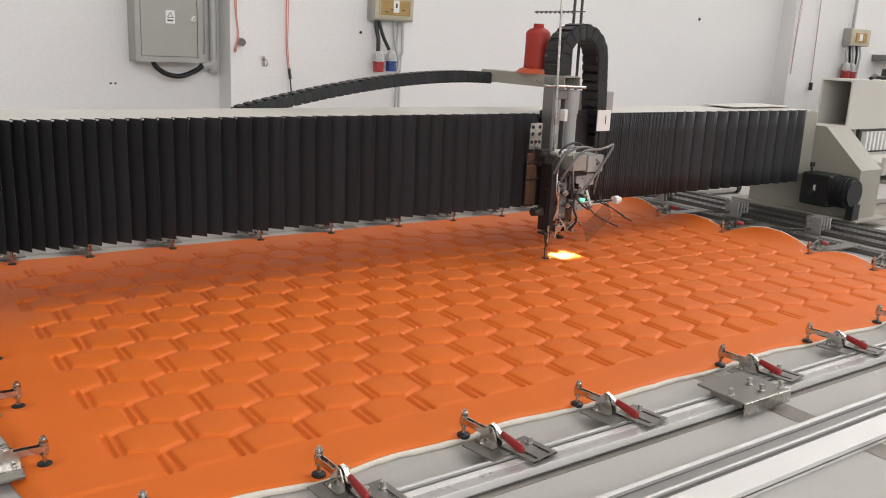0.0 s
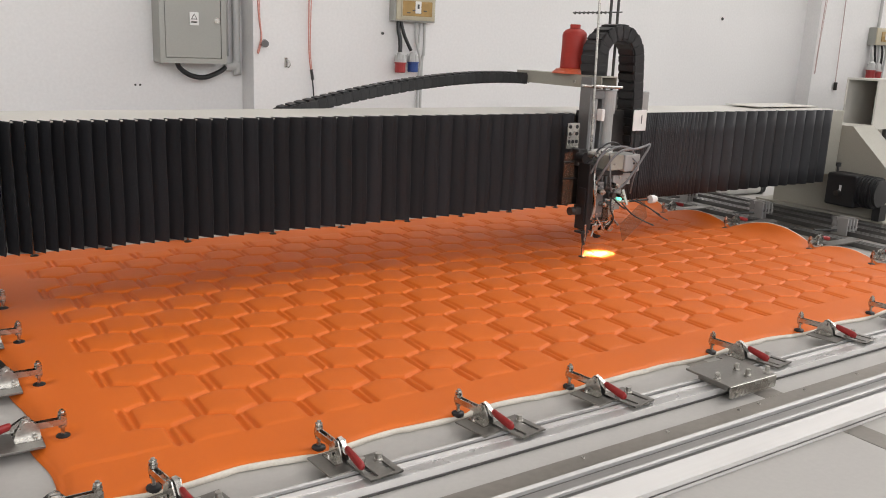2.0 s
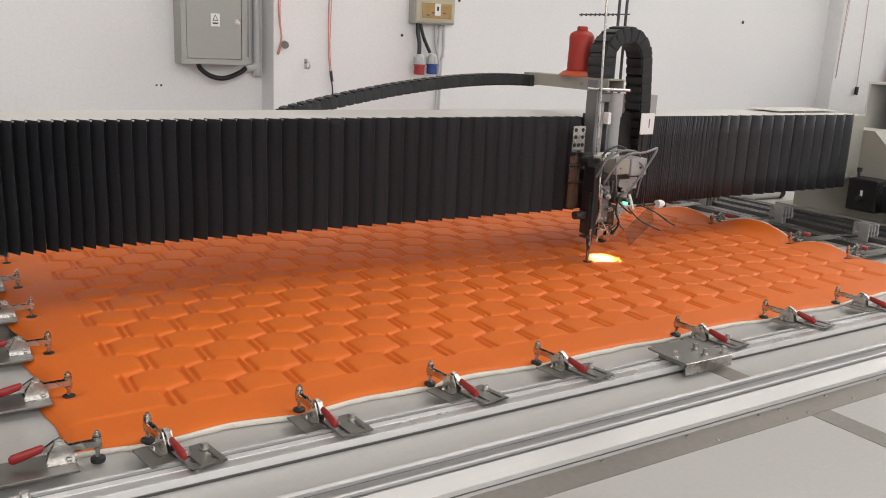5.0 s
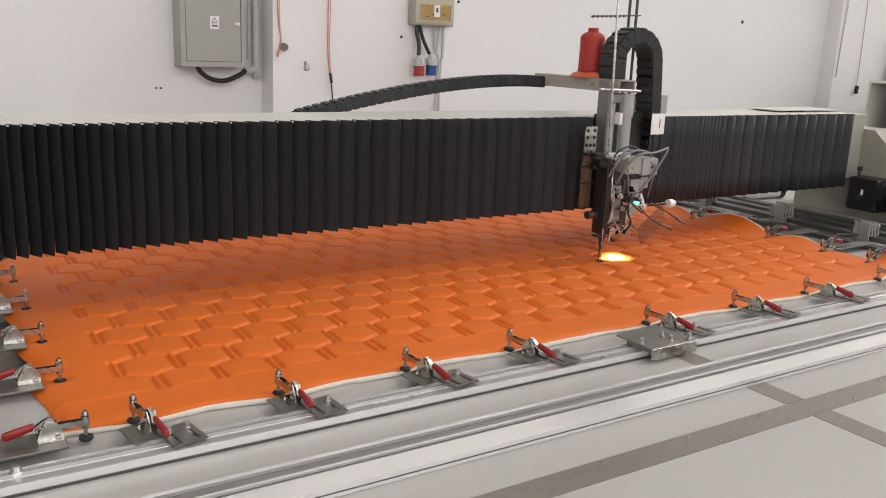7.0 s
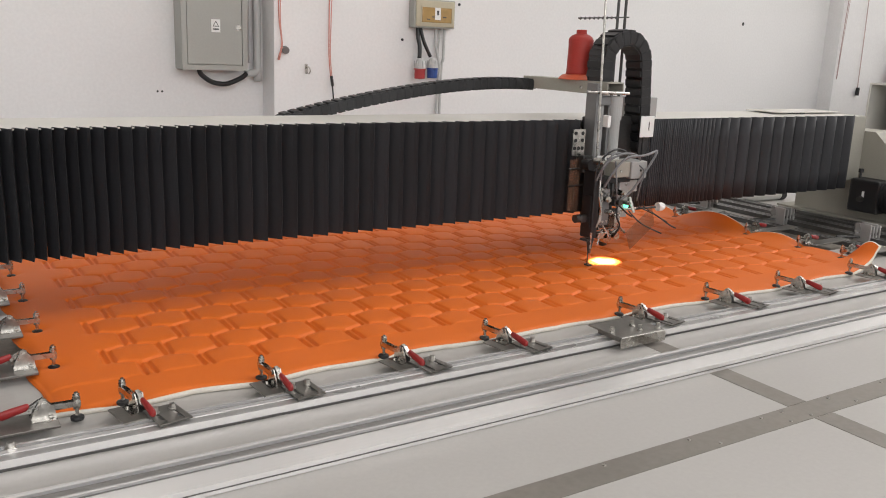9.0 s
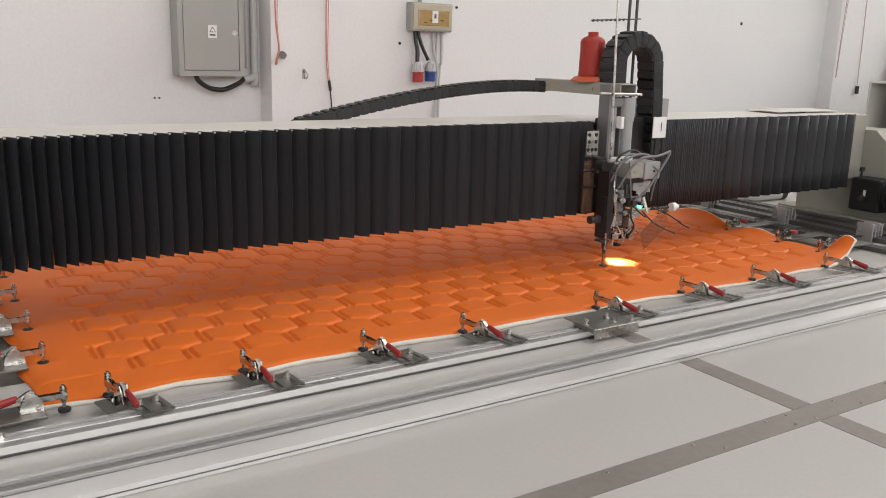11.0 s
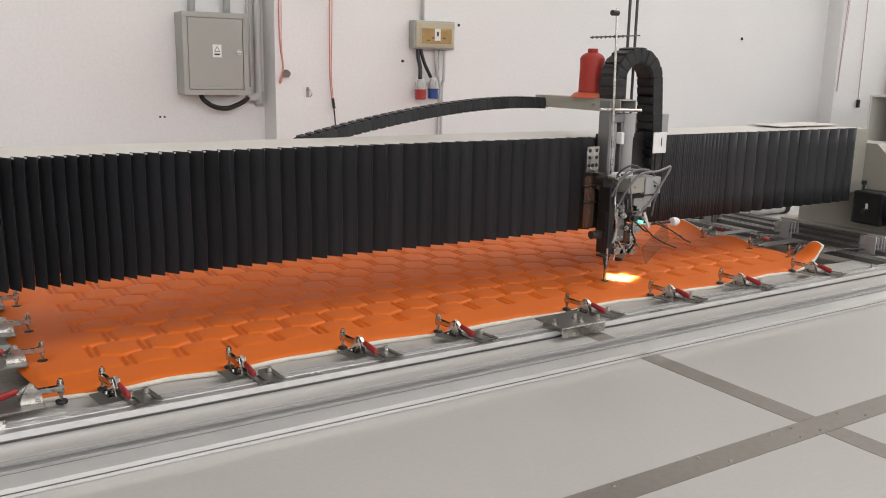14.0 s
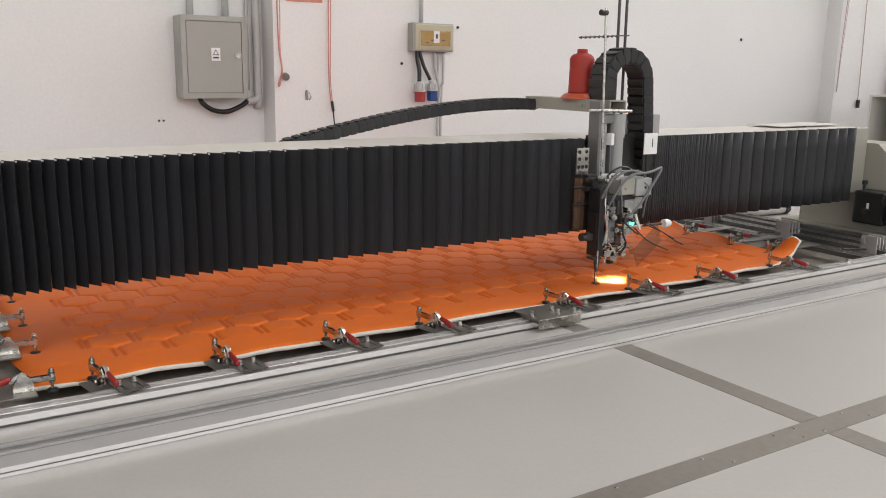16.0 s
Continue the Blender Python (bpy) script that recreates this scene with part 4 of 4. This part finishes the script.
for k in range(4):
    part("breaker_slot", boxes((0.56 + k * 0.04, 0.585 + k * 0.04, 2.1165, 2.119, 0.955 + 0.015 * (k % 2), 0.962 + 0.015 * (k % 2))), INK, jb)
part("paper_label", boxes((0.62, 0.662, 2.1155, 2.118, 0.957, 1.03)), LABEL, jb)
part("print_mark", boxes((0.634, 0.648, 2.1147, 2.116, 0.985, 1.012)), INK, jb)
conduit("grey conduit above the junction box", ((0.565, 2.18, 1.075), (0.565, 2.18, 2.5), (0.565, 2.18, 4.4)), 0.012)
conduit("grey conduit below the junction box", ((0.66, 2.17, 0.91), (0.665, 2.17, 0.80), (0.70, 2.17, 0.66), (0.69, 2.17, 0.5), (0.685, 2.17, -0.3)), 0.009)
conduit("grey conduit below the junction box", ((0.725, 2.17, 0.91), (0.725, 2.17, 0.72), (0.715, 2.175, 0.6), (0.715, 2.175, -0.3)), 0.009)
conduit("grey conduit below the junction box", ((0.70, 2.18, 0.91), (0.69, 2.18, 0.75), (0.71, 2.18, 0.62)), 0.006)
conduit("black power cable hanging from the junction box", ((0.525, 2.16, 0.91), (0.522, 2.15, 0.85), (0.53, 2.14, 0.79), (0.525, 2.13, 0.72)), 0.013, BLACK, "cable", "cable")
conduit("black power cable hanging from the junction box", ((0.535, 2.15, 0.91), (0.56, 2.14, 0.82), (0.605, 2.13, 0.73)), 0.011, BLACK, "cable", "cable")


def plug(m, lower, word):
    p = thing("power_plug", "hanging industrial power plug, grey top and " + word + " collar", "power plug", "industrial plugs", m)
    part("shell", turned([(0.018, 0.095), (0.026, 0.085), (0.04, 0.045), (0.042, 0.02), (0.044, 0.018)][::-1], 16), PIPE, p)
    part("collar", turned([(0.036, -0.055), (0.04, -0.05), (0.04, 0.01), (0.046, 0.012), (0.046, 0.02)], 16), lower, p)
    for a in range(6):
        part("grip_rib", boxes((-0.003, 0.003, -0.045, -0.036, 0.03, 0.075)), PIPE, p, at=Matrix.Rotation(a * math.pi / 3, 4, "Z"))
    return p


plug(pose(0.530, 2.13, 0.64) @ Matrix.Scale(0.84, 4), REDP, "red")
plug(pose(0.622, 2.13, 0.645) @ Matrix.Scale(0.84, 4), BLUEP, "blue")


def cord(pts, label="thin red cord hanging on the wall", material=PINK, r=0.004):
    return tagged(part("cord", tube(pts, r, 6), material, smooth=True), label, "cord")


cord(((-0.39, 2.185, 2.2), (-0.385, 2.185, 1.2), (-0.38, 2.185, 0.92), (-0.365, 2.185, 0.79), (-0.375, 2.185, 0.73), (-0.387, 2.185, 0.695), (-0.38, 2.185, 0.69), (-0.37, 2.185, 0.73)))
cord(((-0.372, 2.186, 2.2), (-0.368, 2.186, 1.2), (-0.372, 2.186, 0.92), (-0.36, 2.186, 0.78), (-0.366, 2.186, 0.73)), r=0.0022)
cord(((-0.062, 2.187, 2.2), (-0.066, 2.187, 1.2), (-0.068, 2.187, 0.9), (-0.066, 2.187, 0.7), (-0.05, 2.187, 0.56)), r=0.0036)
cord(((-0.048, 2.188, 2.2), (-0.05, 2.188, 1.2), (-0.055, 2.188, 0.9), (-0.058, 2.188, 0.72), (-0.042, 2.188, 0.56)), r=0.0025)
cord(((-0.046, 2.187, 0.57), (-0.036, 2.187, 0.47), (-0.03, 2.187, 0.38)), "dark wire hanging from a red cord", BLACK, 0.004)
tagged(part("cord_connector", rods(((-0.052, 2.185, 0.60), (-0.042, 2.185, 0.54), 0.009)), DARKSTEEL), "dark connector at the cord's end", "connector")
cord(((4.80, 2.045, 2.2), (4.755, 2.045, 1.3), (4.74, 2.045, 0.9), (4.735, 2.045, 0.65)), material=PALECORD, r=0.0035)
cord(((4.82, 2.046, 2.2), (4.775, 2.046, 1.3), (4.752, 2.046, 0.9), (4.745, 2.046, 0.66)), material=PALECORD, r=0.0025)
cord(((5.02, 2.045, 2.2), (5.046, 2.045, 1.35), (5.06, 2.045, 0.95), (5.07, 2.045, 0.56)), material=PALECORD, r=0.004)
tagged(part("cord_connector", rods(((5.07, 2.04, 0.58), (5.07, 2.04, 0.51), 0.016)), BLACK), "black connector at the cord's end", "connector")
tagged(part("wall_socket", rods(((-0.34, 2.2, 0.745), (-0.345, 2.172, 0.74), 0.021), seg=16), GREYP), "small grey round socket on the wall", "socket")
hk = thing("wall_hook", "small steel hook plate on the wall", "hook", m=pose(-0.208, 2.198, 0.637))
part("plate", boxes((-0.009, 0.009, -0.003, 0.001, -0.028, 0.028), bevel=0.001), CHROME, hk)
part("hook", tube(((0, -0.003, 0.015), (0.01, -0.02, 0.01), (0.016, -0.025, -0.01), (0.01, -0.012, -0.028)), 0.004, 6), CHROME, hk)
for x, z in ((0.436, 0.828), (0.85, 1.063), (3.61, 1.068)):
    tagged(part("wall_plug", rods(((x, 2.2005, z), (x, 2.196, z), 0.009 if x < 3 else 0.013)), BLACK), "small dark wall plug hole", "wall plug")
for x in (-1.025, -1.0):
    tagged(part("wall_plug", rods(((x, 2.3855, 0.49), (x, 2.382, 0.49), 0.006)), DARKSTEEL), "small dark wall plug hole", "wall plug")
pn = thing("notice_sheet", "pink notice sheet with red band on the wall", "notice")
part("sheet", boxes((-0.325, -0.1, 2.197, 2.1995, 1.166, 1.5)), LABEL, pn)
part("red_band", boxes((-0.325, -0.1, 2.195, 2.1972, 1.166, 1.19)), PINK, pn)
jb2 = thing("junction_box", "cream breaker box with amber window over a cable bundle", "junction box")
part("case", boxes((5.50, 5.83, 1.985, 2.059, 0.925, 1.085), bevel=0.006), GREYBOX, jb2)
part("cover", boxes((5.505, 5.825, 1.975, 1.986, 0.93, 1.08), bevel=0.003), JBOX, jb2)
part("window", boxes((5.58, 5.76, 1.968, 1.976, 0.96, 1.05), bevel=0.003), JWIN, jb2)
part("paper_label", boxes((5.63, 5.68, 1.965, 1.9685, 0.975, 1.035)), LABEL, jb2)
conduit("grey conduit above the second junction box", ((5.6, 2.03, 1.08), (5.6, 2.03, 2.0), (5.62, 2.03, 4.4)), 0.014)
for k in range(5):
    conduit("dark cable hanging below the second junction box", ((5.52 + k * 0.055, 2.02, 0.93), (5.5 + k * 0.06, 2.0, 0.85), (5.53 + k * 0.05, 2.0, 0.72), (5.55 + k * 0.045, 2.02, 0.3)), 0.01, BLACK if k % 2 else PIPE, "cable", "cable")
plug(pose(5.52, 1.99, 0.68), REDP, "red")
plug(pose(5.62, 1.99, 0.67), REDP, "red")
tagged(part("wall_shelf", boxes((6.05, 6.9, 1.86, 2.058, 0.80, 0.86), bevel=0.004), GREYP), "grey metal shelf bar on the wall", "shelf")

# ---- another machine beyond ----
om = thing("second_machine", "cream second machine with open square tube beam", "machine")
TX, TY0, TY1, TZ0, TZ1 = 3.80, 0.90, 1.15, 0.30, 0.66
part("tube_beam", boxes((TX, 7.5, TY0, TY0 + 0.014, TZ0, TZ1), (TX, 7.5, TY1 - 0.014, TY1, TZ0, TZ1), (TX, 7.5, TY0 + 0.014, TY1 - 0.014, TZ0, TZ0 + 0.014), (TX, 7.5, TY0 + 0.014, TY1 - 0.014, TZ1 - 0.014, TZ1)), CREAM_L, om)
part("bulkhead", boxes((4.4, 4.42, TY0 + 0.014, TY1 - 0.014, TZ0 + 0.014, TZ1 - 0.014)), DARKSTEEL, om)
part("carriage", boxes((4.75, 5.1, TY0 - 0.08, TY1 + 0.08, 0.22, 0.74), bevel=0.01), DARKSTEEL, om)
for k in range(16):
    part("fin", boxes((4.02 + k * 0.055, 4.045 + k * 0.055, 0.86, 0.9, 0.14, 0.28)), LABEL, om)
part("fin_back", boxes((3.99, 5.0, 0.9, 0.93, 0.12, 0.3)), DARKSTEEL, om)
part("trough", boxes((3.7, 7.5, 0.55, 0.85, 0.02, 0.11), (3.7, 7.5, 0.52, 0.55, 0.02, 0.15), bevel=0.006), CREAM_L, om)
part("base", boxes((3.75, 7.5, 0.5, 1.2, -0.30, -0.02), bevel=0.01), CREAM, om)
part("stand", boxes((3.9, 4.1, 0.55, 1.15, ZF, -0.3), (6.9, 7.1, 0.55, 1.15, ZF, -0.3)), CREAM, om)
part("post", boxes((3.95, 4.15, 0.93, 1.1, 0.11, 0.3)), CREAM, om)
conduit("black cable lying on the square tube beam", ((4.2, 1.0, 0.668), (4.3, 1.02, 0.69), (4.36, 1.06, 0.68), (4.5, 1.02, 0.668)), 0.014, BLACK, "cable", "cable")
rl = thing("white_roll", "white paper roll with black end cap on the table", "roll")
part("roll", rods(((1.84, 0.645, 0.012), (2.17, 0.625, 0.012), 0.033), seg=24), LABEL, rl)
part("end_cap", rods(((2.17, 0.625, 0.012), (2.21, 0.6225, 0.012), 0.035), seg=24), BLACK, rl)


def motions():
    rows = [(t, s, h) for t, s, h in SEW]
    for ob, m in frame_riders:
        walk(ob, [(t, Matrix.Translation((0, s, 0)) @ m) for t, s, h in rows])
    for ob, m in head_riders:
        walk(ob, [(t, Matrix.Translation((h, 0, 0)) @ m) for t, s, h in rows])
    for p, x, y, tilt, share in pleats:
        walk(p, [(t, pose(x + h * share, y, 0, 0, 0, tilt)) for t, s, h in rows])


motions()
